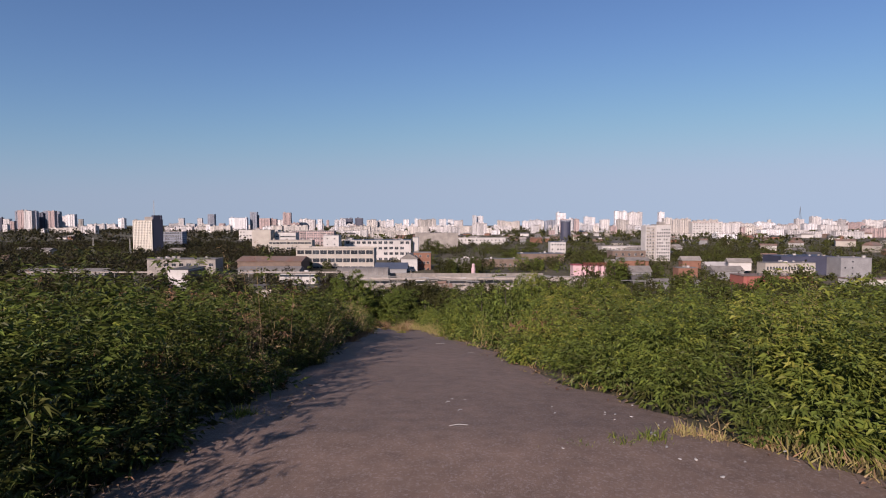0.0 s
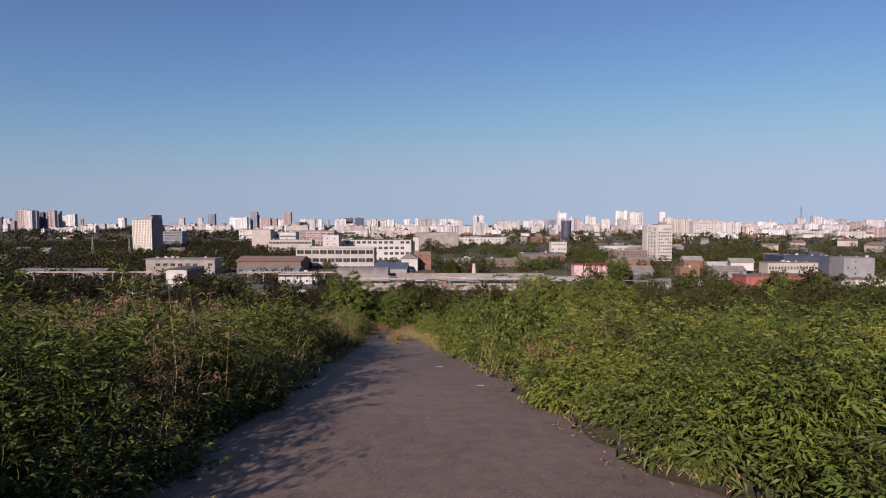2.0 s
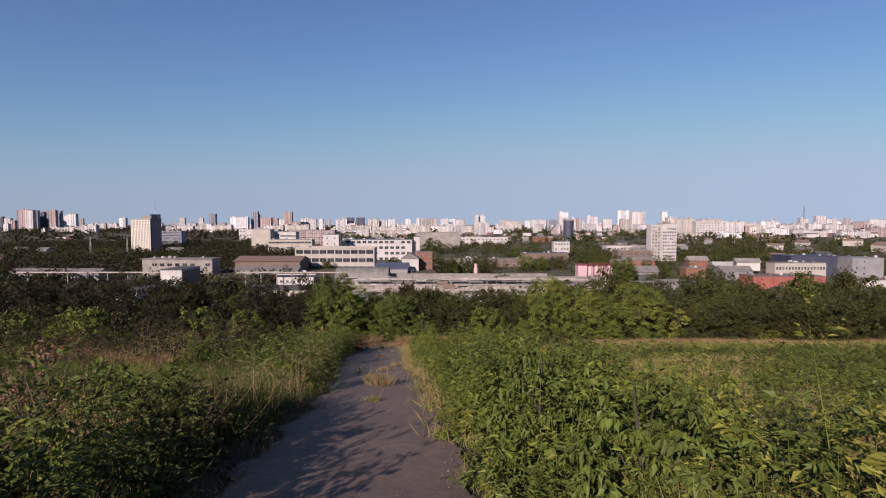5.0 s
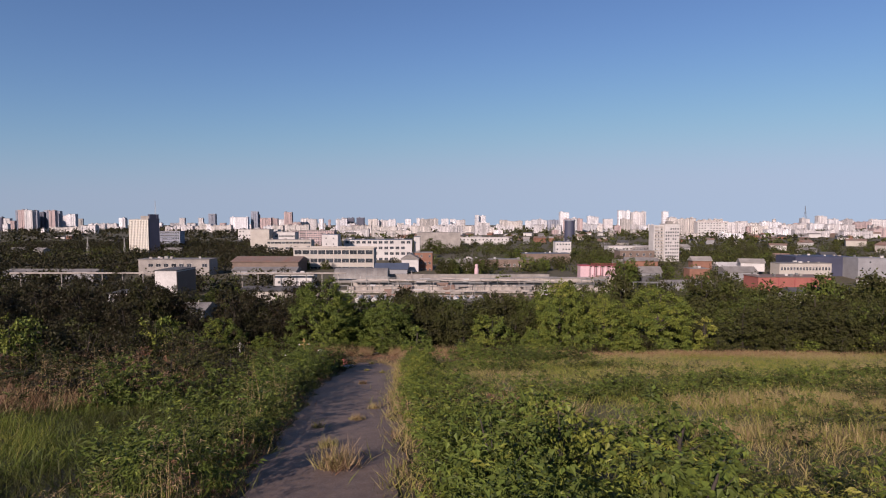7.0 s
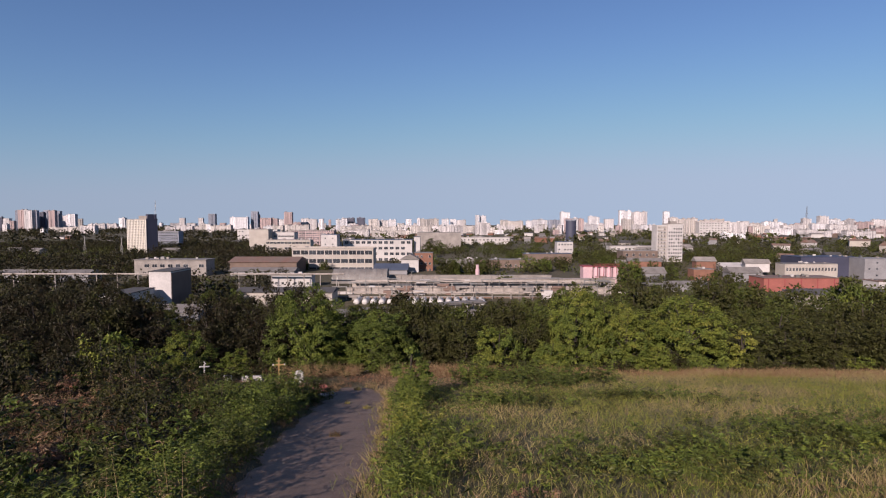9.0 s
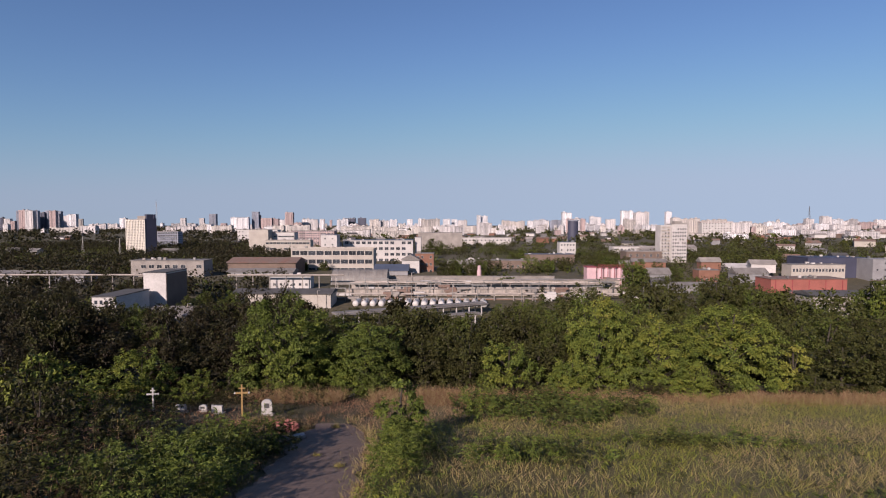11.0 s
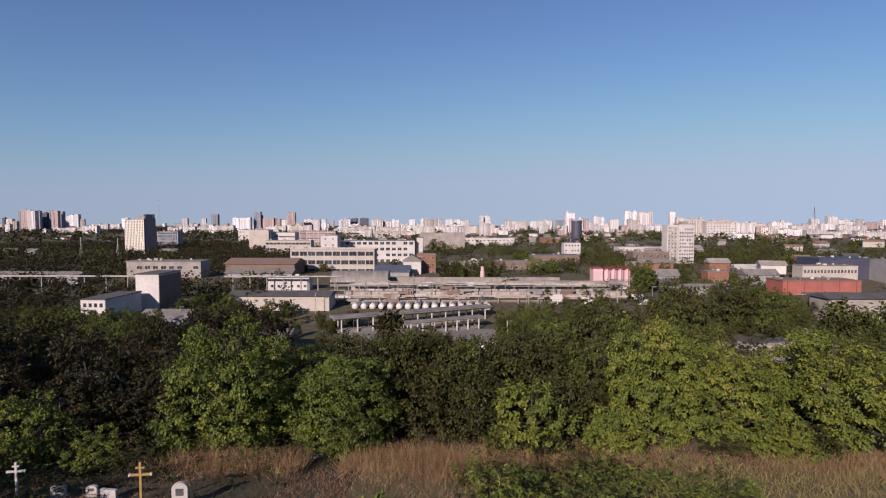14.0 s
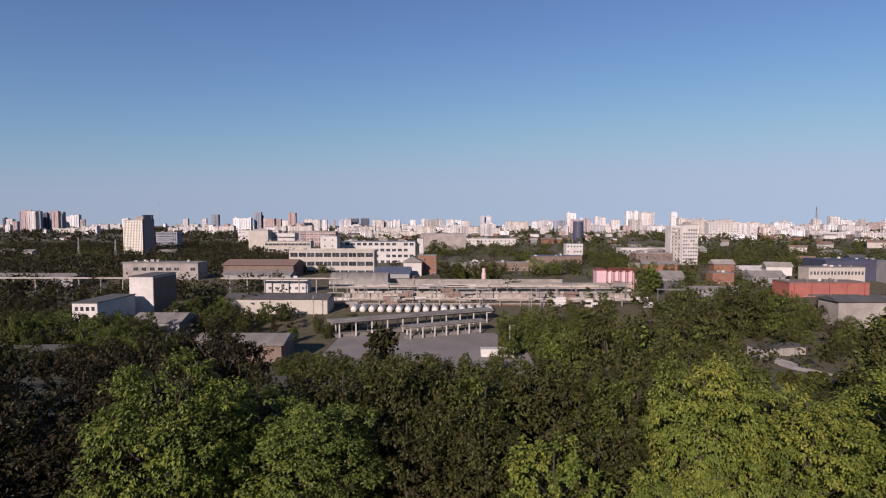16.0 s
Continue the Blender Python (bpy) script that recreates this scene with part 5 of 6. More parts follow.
def pipe_rack(x0, x1, y, z, h, n, label):
    b = thing("pipe_rack", (x0 + x1) / 2, y, z, 0, label, "pipe rack")
    w = x1 - x0
    bm = bmesh.new()
    cylinder(bm, (-w / 2, 0, h), (w / 2, 0, h), 0.45, 10)
    part("pipe", bm, PLATFORM, b)
    bm = bmesh.new()
    cylinder(bm, (-w / 2, 1.2, h - 0.1), (w / 2, 1.2, h - 0.1), 0.3, 8)
    part("pipe", bm, STEEL, b)
    for k in range(n):
        boxes("post", b, CONCRETE, (-w / 2 + w * (k + 0.5) / n, 0.6, 0, 0.5, 0.5, h - 0.45), (-w / 2 + w * (k + 0.5) / n, 0.6, h - 0.449, 0.4, 2.6, 0.15))


def pink_plant():
    b = thing("silo_plant", 100.5, 362, -44, 0, "pink silo plant with crimson roof and four silos", "plant")
    boxes("wall", b, PINK, (-8.5, 5, 0, 6, 8, 15.6), (4, 7, 0, 17, 6, 12))
    boxes("roof", b, CRIMSON, (-8.5, 5, 15.604, 6.8, 8.8, 0.5), (4, 7, 12.004, 17.4, 6.4, 0.4))
    for k in range(5):
        bm = bmesh.new()
        cylinder(bm, (-3.6 + 4.1 * k, -1, 0.0), (-3.6 + 4.1 * k, -1, 15.0 if k < 4 else 10.5), 1.9, 18)
        cylinder(bm, (-3.6 + 4.1 * k, -1, 15.0 if k < 4 else 10.5), (-3.6 + 4.1 * k, -1, 15.7 if k < 4 else 11.4), 1.1, 12)
        part("silo", bm, PINK, b)
        bm = bmesh.new()
        cylinder(bm, (-3.6 + 4.1 * k, -3.1, 0.0), (-3.6 + 4.1 * k, -3.1, 16.5), 0.16, 6)
        part("riser_pipe", bm, CRIMSON, b)
    boxes("gallery", b, CRIMSON, (2.6, -1, 15.9, 16.5, 3.4, 0.25), (2.6, -2.7, 16.9, 16.5, 0.12, 0.15), (2.6, -2.7, 17.5, 16.5, 0.12, 0.15), label="crimson railed gallery")
    for k in range(9):
        boxes("gallery_post", b, CRIMSON, (-5.5 + 2.0 * k, -2.7, 16.15, 0.14, 0.14, 1.5))
    boxes("conveyor", b, GREY, (15.5, 1, 0, 3, 5, 11))


def gantry(x, y, z, w, h):
    b = thing("catenary_gantry", x, y, z, 0, "thin grey steel gantry over the railway yard", "gantry", "railway gantries")
    boxes("post", b, STEEL, (-w / 2, 0, 0, 0.35, 0.35, h))
    boxes("post", b, STEEL, (w / 2, 0, 0, 0.35, 0.35, h))
    boxes("beam", b, STEEL, (0, 0, h, w + 1, 0.35, 0.45))


def pole(x, y, h, label="slim pale concrete street lamp post"):
    b = thing("lamp_post", x, y, float(lie(x, y)), 0, label, "lamp post", "lamp posts")
    bm = bmesh.new()
    cylinder(bm, (0, 0, 0), (0, 0, h), 0.16, 8)
    part("post", bm, PLATFORM, b)
    boxes("arm", b, STEEL, (0.6, 0, h, 1.6, 0.1, 0.1))
    boxes("head", b, STEEL, (1.3, 0, h - 0.12, 0.6, 0.25, 0.12))


def valley():
    slab_tower()
    white_block()
    mast(-1607, 2963, -40, 160, 6, "tall lattice broadcasting mast on the skyline")
    mast(1766, 2635, -40, 115, 9, "lattice mast above the far roofs")
    mast(-330, 560, -40, 24, 1.5, "lattice power pylon among trees")
    mast(-395, 600, -40, 24, 1.5, "lattice power pylon among trees")
    hall("factory", -91.5, 458, -42, 66, 16, 20.5, CREAM, CONCRETE, "cream three-storey factory with wide window bands", cols=10, rows=3, win=(5.7, 3.3), parapet=0.8, skip=0)
    hall("factory", -67, 552, -40, 68, 16, 22.4, WHITE, BLUEROOF, "white four-storey works with a blue roof edge", cols=12, rows=4, win=(3.6, 2.6), eave=1.0, skip=0.03)
    hall("stair_tower", -28.5, 556, -40, 6, 10, 25, WHITE, BLUEROOF, "white stair tower with blue roof", eave=0.5)
    hall("pump_house", -109, 524, -40, 15, 14, 28, WHITE, BLUEROOF, "white cubic service tower with dark side", cols=2, rows=5, win=(1.2, 1.2))
    hall("store_building", -195, 402, -42, 51, 14, 15.4, CONCRETE, TINROOF, "derelict concrete store with broken openings and grey roof", cols=9, rows=2, win=(3.4, 2.2), skip=0.2, eave=1.2)
    hall("shed", -131, 404, -42, 46, 12, 7.5, GREY, TINROOF, "long grey lean-to before the workshop", rise=2.0, eave=0.8, cols=9, win=(2.2, 1.4))
    hall("workshop", -136, 428, -42, 50, 26, 12.5, OCHRE, RUST, "brick workshop under a rusty gabled roof", rise=3.2, cols=8, rows=1, win=(2.5, 2.5), eave=1.0)
    hall("office_annex", -137.1, 284, -44, 10.6, 20, 20.6, WHITE, DARKROOF, "white four-storey annex, shade painted on its long side", eave=0.5)
    # thin ochre sheet with windows, paints the shade of the annex's unlit long side
    side = thing("dark_cladding", -131.65, 284, -44, 0, "dark panel painting the shade on the annex side wall", "wall panel")
    boxes("panel", side, OCHRE, (0, 0, 0, 0.12, 19.6, 20))
    windows(side, -9, 9, 4, 4.2, 6, 4, 1.8, 1.8, 0.1, turn=math.pi / 2)
    hall("gatehouse", -142.9, 258, -44, 10, 25, 13.2, WHITE, DARKROOF, "white two-storey gatehouse with window rows", cols=4, rows=3, win=(1.2, 1.6), eave=0.6)
    hall("warehouse", -81, 293, -44, 48, 14, 9.4, CREAM, DARKROOF, "long cream warehouse under a dark low-pitched roof", cols=14, rows=1, win=(1.6, 1.2), rise=1.6, eave=0.9, skip=0.6)
    arched_hangar(-55, 366, -40, 35, 16, 10)
    hall("shed", -93, 345, -40, 24, 8, 8, WHITE, TINROOF, "low white shed with a sheet roof", cols=6, win=(1.4, 1.4), eave=0.6)
    hall("shed", -27, 430, -40, 13, 14, 12, WHITE, TINROOF, "white gabled shed with a sheet roof", rise=4, eave=0.8)
    hall("shed", -40, 415, -40, 24, 16, 5.5, GREY, BLUEROOF, "shed with a dark blue gabled roof", rise=4, eave=0.8)
    hall("brick_house", -17, 440, -40, 14, 12, 16, BRICK, TINROOF, "orange brick works house with window rows", cols=4, rows=3, win=(1.5, 1.8))
    hall("shed", 12, 425, -40, 22, 12, 8.5, CREAM, TINROOF, "cream shed under a grey gabled roof", rise=3.5, eave=0.8)
    hall("shed", 44, 470, -40, 60, 14, 8.5, OCHRE, TINROOF, "long brick shed with a grey roof", cols=14, win=(1.6, 2.0))
    hall("shed", 95, 520, -40, 44, 14, 10.5, OCHRE, BLUEROOF, "brick shed with a blue sheet roof", cols=10, win=(1.6, 2.0))
    hall("laboratory", 120, 560, -40, 16, 12, 20, WHITE, BLUEROOF, "white laboratory block with a blue roof edge", cols=5, rows=4, win=(1.4, 1.6))
    hall("workshop", 168, 487, -44, 30, 16, 19, OCHRE, CONCRETE, "ochre brick workshop with a flat concrete roof", cols=5, rows=3, win=(1.8, 2.2))
    hall("brick_house", 192, 420, -46, 15, 10, 11, BRICK, TINROOF, "low orange brick house", cols=4, win=(1.5, 1.5))
    hall("cottage", 134, 360, -46, 12, 10, 6, WHITE, DARKROOF, "small white house under a dark hipped roof", rise=5, eave=0.8)
    hall("cottage", 145, 392, -46, 14, 10, 11, GREY, TINROOF, "grey house under a gabled sheet roof", rise=4, eave=0.8)
    hall("shed", 151, 350, -46, 32, 9, 8.5, GREY, TINROOF, "low grey shed with a sloping roof", rise=1.5, eave=0.8)
    hall("shed", 244, 470, -46, 26, 16, 9, GREY, WHITE, "pale storehouse under a gabled roof", rise=3, eave=0.6)
    hall("shed", 230, 432, -46, 24, 12, 7.5, GREY, TINROOF, "grey storehouse under a gabled roof", rise=4, eave=0.6)
    depot = hall("red_depot", 239, 386, -52, 50, 18, 14.6, REDWALL, RUST, "long red depot with a rusty flat roof", cols=6, rows=1, win=(7.0, 1.2), skip=0.3, eave=0.8)
    boxes("opening", depot, DARKROOF, (3, -9.06, 6.2, 32, 0.14, 1.3), label="long dark row of open bays")
    for k in range(5):
        boxes("downpipe", depot, CRIMSON, (-22 + 11 * k, -9.1, 0, 0.3, 0.3, 14.4))
    hall("depot_office", 284.5, 440, -48, 41, 12, 15.5, CREAM, TINROOF, "cream two-storey depot office with window rows", cols=16, rows=2, win=(1.5, 2.4), skip=0)
    hall("cold_store", 309, 460, -48, 48, 26, 19.8, NAVY, NAVY, "dark blue clad cold store behind the office", eave=0.3)
    hall("cold_store", 336, 440, -48, 25, 18, 19.6, GREY, GREY, "grey clad cold store with two small windows", cols=4, rows=4, win=(1.2, 1.2), skip=0.85, eave=0.3)
    hall("shed", 320, 395, -50, 40, 14, 9, WHITE, RUST, "low white shed with a reddish roof", cols=8, win=(1.4, 1.4), eave=0.8)
    hall("shed", 206, 300, -52, 44, 14, 15.5, CONCRETE, DARKROOF, "low concrete shed with a dark roof", rise=2, eave=1.0)
    hall("school", 222, 640, -40, 66, 14, 12, WHITE, CONCRETE, "long white two-storey school building", cols=16, rows=2, win=(1.8, 1.8))
    hall("school", 60, 900, -40, 90, 14, 14, WHITE, CONCRETE, "long white low building before the woods", cols=14, rows=2, win=(2.4, 1.8))
    hall("institute", -330, 960, -40, 70, 18, 26, WHITE, CONCRETE, "pale institute block above the trees", cols=12, rows=4, win=(2.6, 1.8))
    hall("institute", -243, 720, -40, 25, 18, 30, CREAM, CONCRETE, "cream blank-walled hall above the works", cols=0)
    hall("institute", -193, 800, -40, 62, 18, 27, ROSE, CONCRETE, "rose brick institute wing with long window rows", cols=12, rows=4, win=(3.0, 1.6))
    hall("institute", -219, 735, -40, 36, 18, 26, WHITE, CONCRETE, "white institute wing with window bands", cols=12, rows=3, win=(3.6, 1.6))
    hall("institute", -182, 640, -40, 52, 14, 19, CREAM, CONCRETE, "cream long wing with dark window bands", cols=12, rows=3, win=(3.6, 2.2))
    hall("office_block", -404, 800, -40, 30, 14, 26, SLATE, CONCRETE, "blue-grey glazed office behind the tower", cols=8, rows=6, win=(2.4, 2.0))
    hall("theatre", -9, 760, -40, 60, 30, 25, CONCRETE, CONCRETE, "large blank concrete hall", cols=0)
    dark = thing("round_tower", 235, 1020, -40, 0, "dark cylindrical glazed tower", "tower")
    bm = bmesh.new()
    cylinder(bm, (0, 0, 0), (0, 0, 41), 9.5, 24)
    part("shaft", bm, NAVY, dark)
    bm = bmesh.new()
    cylinder(bm, (0, 0, 41), (0, 0, 44), 10.2, 24)
    part("crown", bm, SLATE, dark)
    hall("palace", 700, 1420, -40, 78, 20, 38, WHITE, CRIMSON, "white residential palace with a crimson roof edge", cols=10, rows=6, win=(3.0, 2.2))
    pink_plant()
    stack = thing("chimney", 22, 384, -42, 0, "short pink brick chimney stack", "chimney")
    bm = bmesh.new()
    cylinder(bm, (0, 0, 0), (0, 0, 10), 1.5, 12)
    cylinder(bm, (0, 0, 10), (0, 0, 13), 1.1, 12)
    part("stack", bm, PINK, stack)
    # railway terraces
    for x, y, z, w, d, h, m, label in ((20, 318, -42, 150, 4, 5.5, PLATFORM, "long stained concrete loading platform"), (-5, 306, -43, 120, 3, 3.2, RUST, "rust-brown line of parked flat wagons"),
                                       (20, 334, -41, 150, 3, 5.0, PLATFORM, "pale concrete retaining wall"), (70, 352, -41, 70, 8, 6, PLATFORM, "pale concrete ramp with rubble"), (-75, 316, -42, 46, 1, 3.5, WHITE, "white concrete panel fence by the tracks"),
                                       (15, 372, -40, 110, 2, 5, CONCRETE, "stained concrete wall of the yard")):
        b = thing("platform", x, y, z, 0, label, "platform")
        boxes("body", b, m, (0, 0, 0, w, d, h))
        boxes("coping", b, CONCRETE, (0, -d / 2, h + 0.004, w + 0.4, 0.6, 0.4))
        if h > 3.4:
            for k in range(int(w / 7)):
                boxes("buttress", b, CONCRETE, (-w / 2 + 3.5 + 7 * k, -d / 2 - 0.25, 0, 0.6, 0.5, h))
    for k in range(22):
        gantry(-56 + 8.2 * k, 300 + (k % 4) * 13, -42.5, 7 + 3 * (k % 3), 8.5 + (k % 3))
    first = storage_tank(-45.6, 296, -43)
    for k in range(1, 16):
        copy_thing(first, pose(-45.6 + 4.3 * k, 296 - 0.1 * k, -43))
    for k, (x, y, w, h) in enumerate(((20, 302, 140, 5.5), (20, 327, 150, 8.5), (-10, 345, 120, 7.0), (40, 358, 100, 6.0))):
        pipe_rack(x - w / 2, x + w / 2, y, -42.5, h, 14, "thin pale pipes on posts along the railway yard")
    r = random.Random(41)
    for k in range(26):
        x, y = r.uniform(-50, 100), r.choice((301, 314, 323, 341, 356))
        b = thing("freight_stack", x, y, float(lie(x, y)), r.uniform(-8, 8), r.choice(("grey stack of concrete sleepers beside the tracks", "rust-brown heap of scrap beside the tracks", "pale crate stack beside the tracks")), "stack", "stacks in the railway yard")
        m = (CONCRETE, RUST, WHITE)[k % 3]
        for q in range(r.randint(2, 4)):
            boxes("crate", b, m, (r.uniform(-2, 2), r.uniform(-0.5, 0.5), q * 1.25, r.uniform(3, 7), 2, 1.2))
    loading_canopy(-47, 246, 18, 277, -44, 6, 8, 11)
    loading_canopy(-18, 243, 14, 258, -44, 4.6, 5, 7)
    pipe_rack(-260, -150, 330, -41, 11, 9, "long pale overhead pipe on concrete posts")
    pipe_rack(-128, -60, 335, -41, 10.5, 7, "long pale overhead pipe on concrete posts")
    yard = thing("yard", -8, 226, -44, 0, "bare grey concrete loading yard", "yard")
    yard["kind"] = "structure"
    boxes("paving", yard, YARD, (0, 0, -0.3, 70, 56, 0.42))
    # a dirt track and garages on the flat below the eastern slope
    ty = np.linspace(190, 232, 22)
    tx = 113 - (ty - 194) * 0.36 + 1.2 * np.sin(ty * 0.3)
    ends = np.stack([np.stack([tx + s_, ty, lie(tx + s_, ty) + 0.06], -1) for s_ in (-3.4, -1.2, 1.2, 3.4)], 1).reshape(-1, 3)
    cells = [(4 * k + q, 4 * k + q + 1, 4 * k + q + 5, 4 * k + q + 4) for k in range(21) for q in range(3)]
    tagged(new("dirt_track", quads("dirt_track", ends, np.array(cells), PLATFORM, smooth=True)), "pale dusty dirt track below the slope", "track", kind="structure")
    for k in range(4):
        hall("garage", 106 + 4.6 * k, 222 + 1.2 * k, -44.6, 4.2, 6, 2.8, CONCRETE, DARKROOF, "small grey concrete garage beside the dirt track", rz=14, eave=0.3, category="garage")
    hall("white_trailer", 16, 217, -43.8, 11, 3, 2.3, TANK, WHITE, "white box trailer parked in the yard", eave=0.1, category="trailer")
    hall("shed", -68, 216, -44.2, 28, 14, 6, OCHRE, TINROOF, "collapsing shed with a grey sheet roof", rise=2.2, eave=1.0)
    hall("shed", -115, 252, -44.2, 19, 14, 6, GREY, TINROOF, "grey gabled shed beside trees", rise=2.8, eave=0.8, cols=4, win=(1.4, 1.2))
    hall("shed", -138, 229, -44.2, 34, 9, 5, GREY, DARKROOF, "long low shed with a dark sheet roof", rise=1.6, eave=0.8, rz=4)
    hall("shed", -136, 206, -44.2, 32, 12, 4.6, GREY, DARKROOF, "long low shed with a dark sheet roof", rise=1.6, eave=0.8, rz=6)
    hall("shed", -262, 370, -41, 60, 14, 8, GREY, TINROOF, "long low shed among trees", rise=2, eave=0.8)
    for x, y, h in ((20, 215, 11), (93, 240, 10), (-62, 280, 10), (40, 300, 11), (120, 260, 10), (-20, 330, 11), (-110, 250, 10), (100, 330, 10)):
        pole(x, y, h)
    r = random.Random(9)
    for k in range(190):
        y = r.uniform(420, 1500)
        x = r.uniform(-0.85, 0.85) * y
        if (-0.42 * y < x < 0.32 * y and y < 800) or (x < -0.3 * y and r.random() < 0.65):
            continue
        w = r.uniform(10, 26)
        hall("house", x, y, -40, w, r.uniform(8, 12), r.uniform(5, 11), r.choice((WHITE, CREAM, GREY, BRICK, OCHRE, WHITE)), r.choice((TINROOF, RUST, DARKROOF, CONCRETE, RUST)),
             "low house with a pitched roof among trees", rz=r.uniform(-30, 30), rise=r.uniform(2, 4), eave=0.8, category="house")
    r = np.random.default_rng(33)
    x, y = spots(4600, -900, 900, 190, 900, r, lambda x, y: (np.abs(x) < y * 0.88) & ~((np.abs(x + 10) < 90) & (y < 350)) & ~((np.abs(x + 40) < 62) & (y > 350) & (y < 470)) & ~((x > 60) & (x < 130) & (y > 330) & (y < 375))
                 & ~((np.abs(x + 190) < 50) & (y > 340) & (y < 410)) & ~((x > 190) & (x < 300) & (y > 340) & (y < 400))
                 & ~((x > 255) & (x < 350) & (y > 360) & (y < 450)) & ~((np.abs(x + 138) < 16) & (y > 215) & (y < 300)) & (field(x * 0.05, y * 0.06) > 0.3))
    far_trees("town_trees", x, y, r.uniform(5, 9, len(x)), r.uniform(6, 11, len(x)), 68, 0.165, r.uniform(0.12, 0.33, len(x)), "dark green trees between the works and houses", 34)
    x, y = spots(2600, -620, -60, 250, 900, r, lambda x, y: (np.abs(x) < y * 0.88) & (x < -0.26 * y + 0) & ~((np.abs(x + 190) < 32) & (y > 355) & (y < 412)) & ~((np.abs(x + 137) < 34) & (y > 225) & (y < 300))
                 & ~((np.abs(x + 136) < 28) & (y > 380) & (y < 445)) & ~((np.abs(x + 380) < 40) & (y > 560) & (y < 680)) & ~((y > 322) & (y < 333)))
    # near-black tones here stand in for the shade inside the crowns
    far_trees("town_trees", x, y, r.uniform(6, 11.5, len(x)), r.uniform(7, 12, len(x)), 68, 0.165, r.uniform(0.05, 0.12, len(x)), "dark trees with painted inner shade covering the flats west of the works", 36)
    x, y = spots(900, 120, 420, 330, 640, r, lambda x, y: (np.abs(x) < y * 0.88) & ~((x > 205) & (x < 352) & (y > 355) & (y < 475)) & ~((x > 190) & (x < 228) & (y > 500) & (y < 540)) & ~((x > 140) & (x < 240) & (y > 335) & (y < 440) & (field(x * 0.3, y * 0.3) < 0.55)))
    far_trees("town_trees", x, y, r.uniform(5, 10, len(x)), r.uniform(6, 11, len(x)), 68, 0.165, r.uniform(0.12, 0.33, len(x)), "dark trees between the depots", 37)
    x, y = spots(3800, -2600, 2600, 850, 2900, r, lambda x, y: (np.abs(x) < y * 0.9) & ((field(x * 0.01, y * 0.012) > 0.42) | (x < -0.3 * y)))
    # the western woods take the same shade-darkened leaf tones
    far_trees("far_woods", x, y, r.uniform(8, 14, len(x)), r.uniform(12, 26, len(x)), 30, 0.26, np.where(x < -0.28 * y, r.uniform(0.06, 0.14, len(x)), r.uniform(0.14, 0.28, len(x))), "distant dark green woods between city blocks, painted shade in the west", 35)


valley()


# ---- graves and litter at the end of the track ----
def cross(x, y, h, mat, label):
    b = thing("grave_cross", x, y, float(lie(x, y)), 8, label, "grave cross")
    boxes("post", b, mat, (0, 0, -0.2, 0.075, 0.06, h + 0.2))
    boxes("crossbar", b, TIMBER if mat is TIMBER else STONE, (0, -0.002, h * 0.72, h * 0.4, 0.064, 0.07), label="pale-ended crossbar")
    for s in (-1, 1):
        boxes("end_cap", b, STONE, (s * (h * 0.2 + 0.012), -0.003, h * 0.72 - 0.005, 0.07, 0.07, 0.08), label="pale metal end cap")
    boxes("top_bar", b, mat, (0, -0.002, h * 0.87, h * 0.18, 0.064, 0.05))


def headstone(x, y, w, h, label, rz=0.0, arched=True):
    b = thing("headstone", x, y, float(lie(x, y)), rz, label, "headstone", "graves")
    bm = bmesh.new()
    n = 10
    prof_ = [(-w / 2, 0), (-w / 2, h * (0.75 if arched else 1))]
    if arched:
        prof_ += [(-w / 2 * math.cos(math.pi * k / n), h * 0.75 + h * 0.25 * math.sin(math.pi * k / n)) for k in range(1, n)]
    prof_ += [(w / 2, h * (0.75 if arched else 1)), (w / 2, 0)]
    a, c = [bm.verts.new((px, -0.06, pz)) for px, pz in prof_], [bm.verts.new((px, 0.06, pz)) for px, pz in prof_]
    bm.faces.new(a[::-1])
    bm.faces.new(c)
    for k in range(len(prof_)):
        q = (k + 1) % len(prof_)
        bm.faces.new((a[k], a[q], c[q], c[k]))
    part("slab", bm, STONE, b)
    boxes("plinth", b, CONCRETE, (0, 0, -0.15, w * 1.3, 0.3, 0.22))
    if arched:
        boxes("plaque", b, DARKROOF, (0, -0.064, h * 0.45, w * 0.5, 0.008, h * 0.3), label="dark oval plaque")


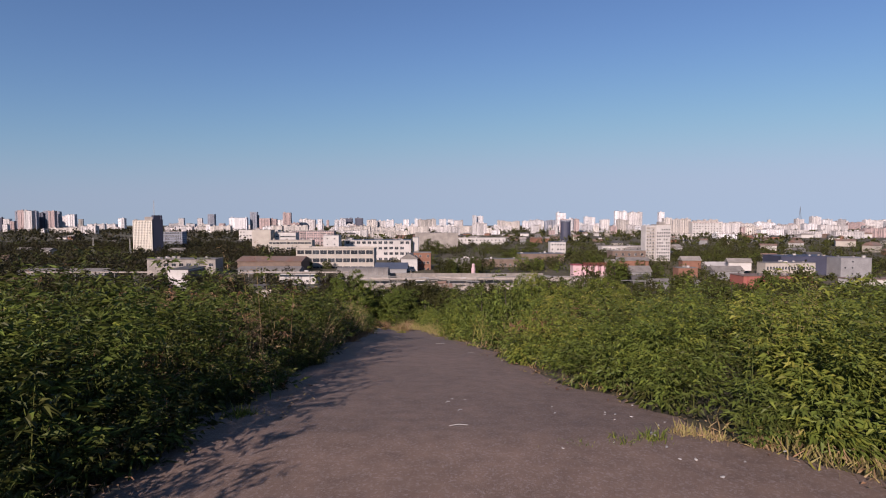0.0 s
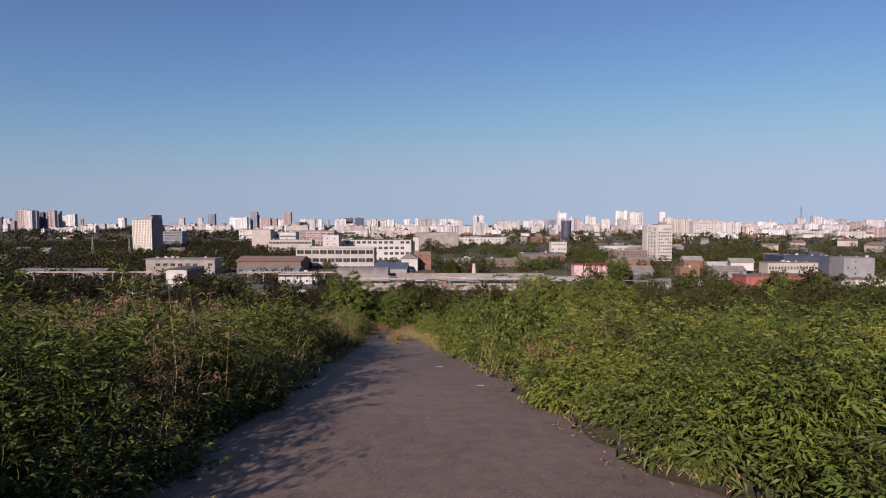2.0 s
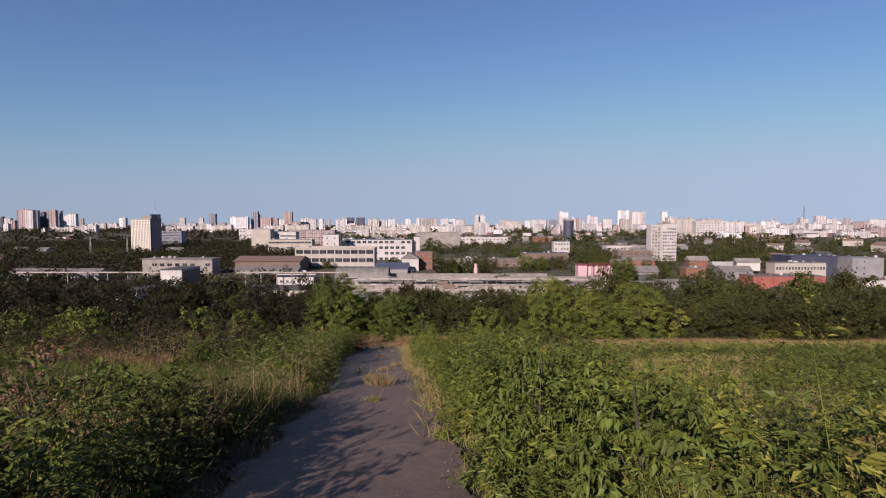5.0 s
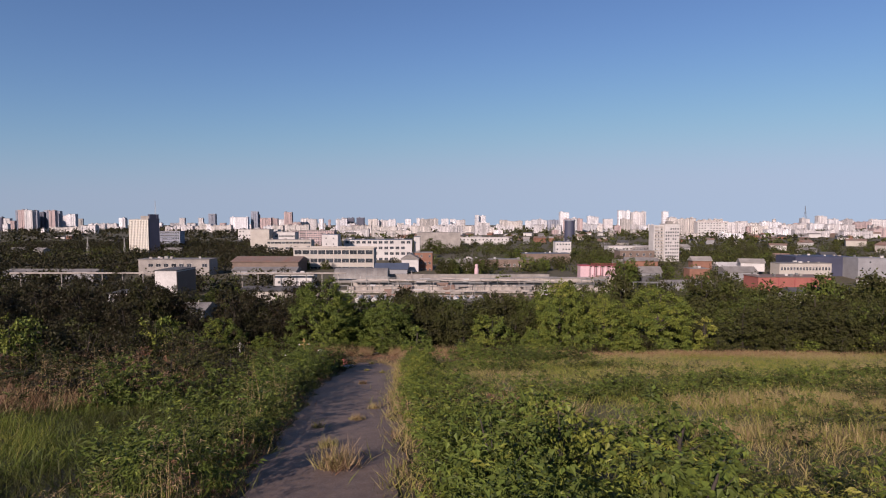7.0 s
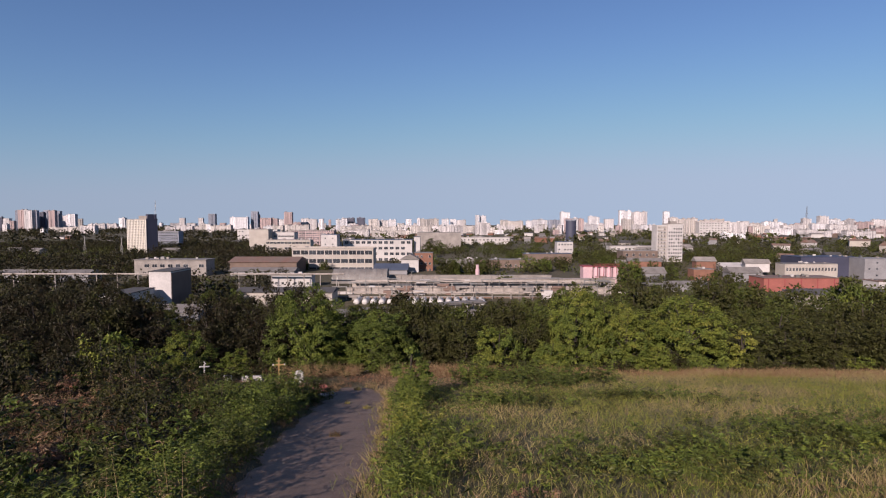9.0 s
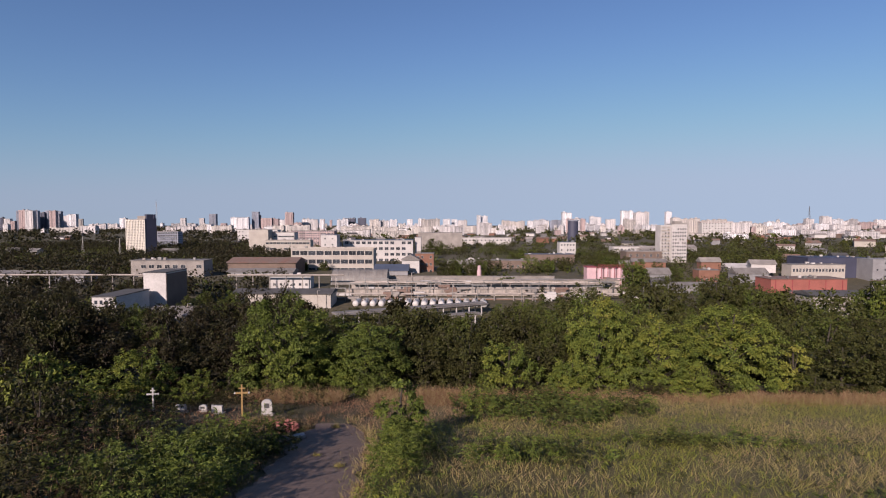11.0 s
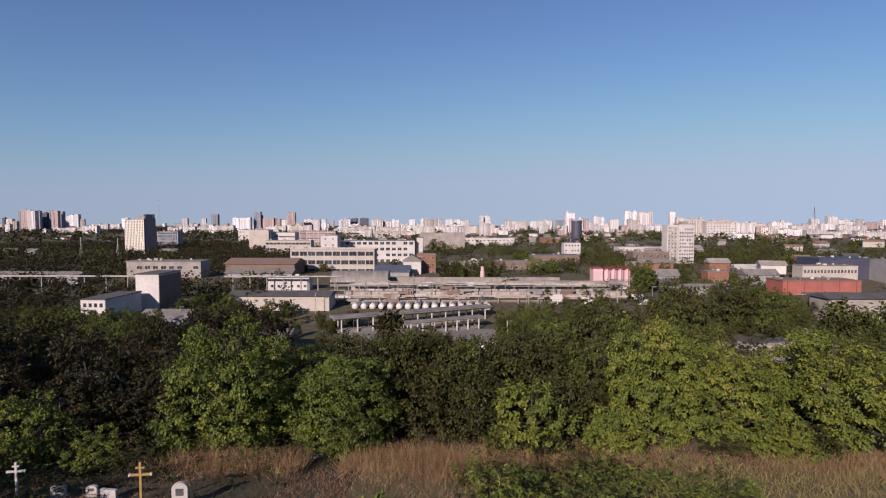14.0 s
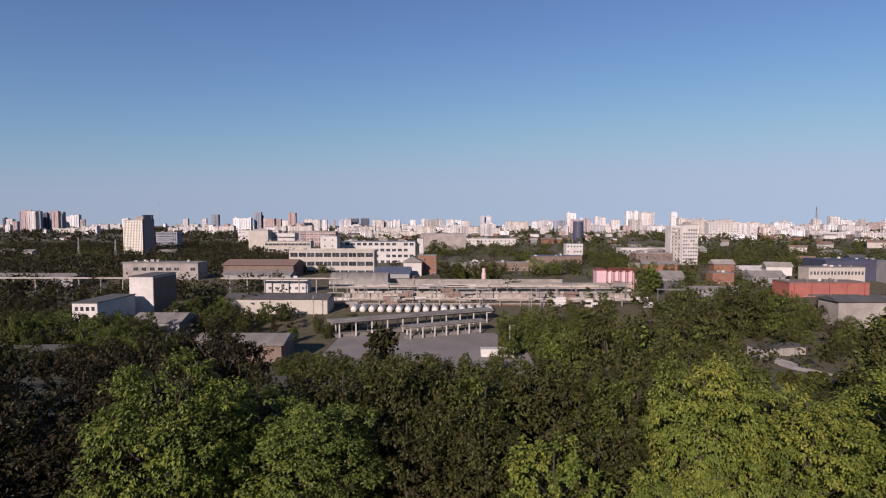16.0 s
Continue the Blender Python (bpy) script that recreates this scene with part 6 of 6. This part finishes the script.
def litter():
    cross(-10.0, 52.2, 1.62, TIMBER, "varnished yellow wooden grave cross")
    cross(-15.0, 53.2, 1.3, STONE, "pale metal grave cross")
    headstone(-8.9, 52.6, 0.52, 0.82, "pale arched headstone with a dark plaque", 6)
    headstone(-11.6, 53.0, 0.6, 0.42, "low white headstone tilted among weeds", -8, False)
    headstone(-13.6, 53.3, 0.5, 0.4, "small pale headstone beside a shrub", 5, False)
    headstone(-12.6, 53.6, 0.4, 0.35, "small grey headstone in grass", 0, True)
    headstone(-16.6, 52.6, 0.45, 0.35, "low pale grave marker in weeds", 12, False)
    r = random.Random(3)
    wreath = thing("wreath_heap", -6.95, 48.9, float(lie(-6.95, 48.9)), 0, "heap of faded pink grave wreaths", "wreath heap")
    rr = np.random.default_rng(5)
    m = solid("faded pink plastic", (0.46, 0.17, 0.15), 0.6, 0.3, 0.3, 0.2)
    for k, (cx, cy, rad) in enumerate(((0, 0, 0.3), (0.36, 0.2, 0.22), (0.1, 0.4, 0.2))):
        d = unit(rr.normal(0, 1, (160, 3)))
        d[:, 2] = np.abs(d[:, 2])
        pos = d * rad * np.array([1, 1, 1.1]) + np.array([cx, cy, 0.05])
        q = leaf_quads(pos, unit(d + rr.normal(0, 0.8, (160, 3))), d, rr.uniform(0.1, 0.18, 160), rr.uniform(0.08, 0.13, 160), np.full(160, 0.9))
        new("wreath", quads("wreath", q[0], np.arange(len(q[0])).reshape(-1, 4), m)).parent = wreath
    for x, y, w, rz, label in ((-6.1, 47.6, 0.9, 30, "broken pale concrete slab lying on the verge"), (-3.4, 57.0, 0.5, 10, "pale stone lying in dry grass"), (-5.7, 58.6, 0.5, 60, "pale stone lying in dry grass")):
        b = thing("slab", x, y, float(lie(x, y)), rz, label, "slab")
        boxes("body", b, STONE, (0, 0, -0.03, w, w * 0.35, 0.14))
    # chips of stone and dry twigs on the asphalt
    chip = bpy.data.meshes.new("stone_chip")
    bm = bmesh.new()
    bmesh.ops.create_icosphere(bm, subdivisions=1, radius=0.02)
    for v in bm.verts:
        v.co *= 0.7 + 0.5 * r.random()
        v.co.z *= 0.5
    bm.to_mesh(chip)
    bm.free()
    chip.materials.append(STONE)
    for k in range(60):
        y = r.uniform(2.5, 20) if k > 22 else r.uniform(2.5, 5.2)
        t = r.random() ** 0.5 if k > 22 else 1.0 - r.random() * 0.25
        x = float(left_edge(y)) * (1 - t) + float(right_edge(y)) * t
        ob = tagged(new("stone_chip", chip), "small pale stone chip on the asphalt", "stone chip", "stone chips")
        s = r.uniform(0.2, 0.7)
        ob.matrix_world = Matrix.LocRotScale((x, y, float(lie(x, y)) + 0.03), Euler((0, 0, r.uniform(0, 6))), (s * r.uniform(1, 1.8), s, s))
    for x, y, ln, ang in ((0.13, 4.3, 0.16, 4), (0.05, 5.3, 0.05, 20), (0.16, 4.9, 0.06, 40), (-0.07, 12.6, 0.18, 2), (0.55, 10.3, 0.14, 8)):
        b = thing("twig", x, y, float(lie(x, y)) + 0.035, ang, "pale dry twig lying on the asphalt", "twig")
        co, faces = tube([(-ln / 2, 0, 0), (0, 0.012, 0.006), (ln / 2, 0.004, 0)], [0.003, 0.004, 0.002], 5)
        me = quads("stick", np.array([tuple(v) for v in co]), np.array(faces), STONE)
        new("stick", me).parent = b
    tan, mixed = "dry straw tuft growing through the asphalt", "green and brown tuft in an asphalt crack"
    tuft(-2.6, 7.7, 0.6, 14, 0.72, "pale dry bush with bare twigs on the verge")
    tuft(-3.0, 13.2, 0.7, 16, 0.78, "pale dry bush with bare twigs on the verge")
    for x, y, h, n, tone, label in ((-1.75, 23.7, 0.62, 46, 0.8, tan), (-2.3, 25.2, 0.3, 20, 0.7, mixed), (-2.2, 28.3, 0.28, 26, 0.84, tan), (-3.0, 27.2, 0.25, 16, 0.7, mixed), (-2.0, 30.2, 0.3, 18, 0.8, tan), (-3.4, 37.0, 0.25, 26, 0.9, tan),
                                    (-3.3, 43.0, 0.22, 30, 0.7, tan), (-4.4, 44.5, 0.2, 26, 0.66, mixed), (-1.6, 20.9, 0.22, 22, 0.6, mixed), (-4.8, 49.6, 0.3, 40, 0.72, tan),
                                    (1.0, 3.85, 0.08, 10, 0.42, mixed), (1.35, 3.9, 0.1, 14, 0.45, mixed), (1.6, 3.95, 0.12, 18, 0.42, mixed), (1.9, 4.1, 0.13, 20, 0.78, tan), (0.65, 3.8, 0.06, 8, 0.7, tan), (2.1, 4.0, 0.11, 18, 0.8, tan), (2.4, 3.9, 0.1, 18, 0.82, tan), (-1.85, 4.75, 0.16, 18, 0.5, mixed)):
        tuft(x, y, h, n, tone, label)


build_weeds()
build_grass()
build_trees()
build_woods()
litter()
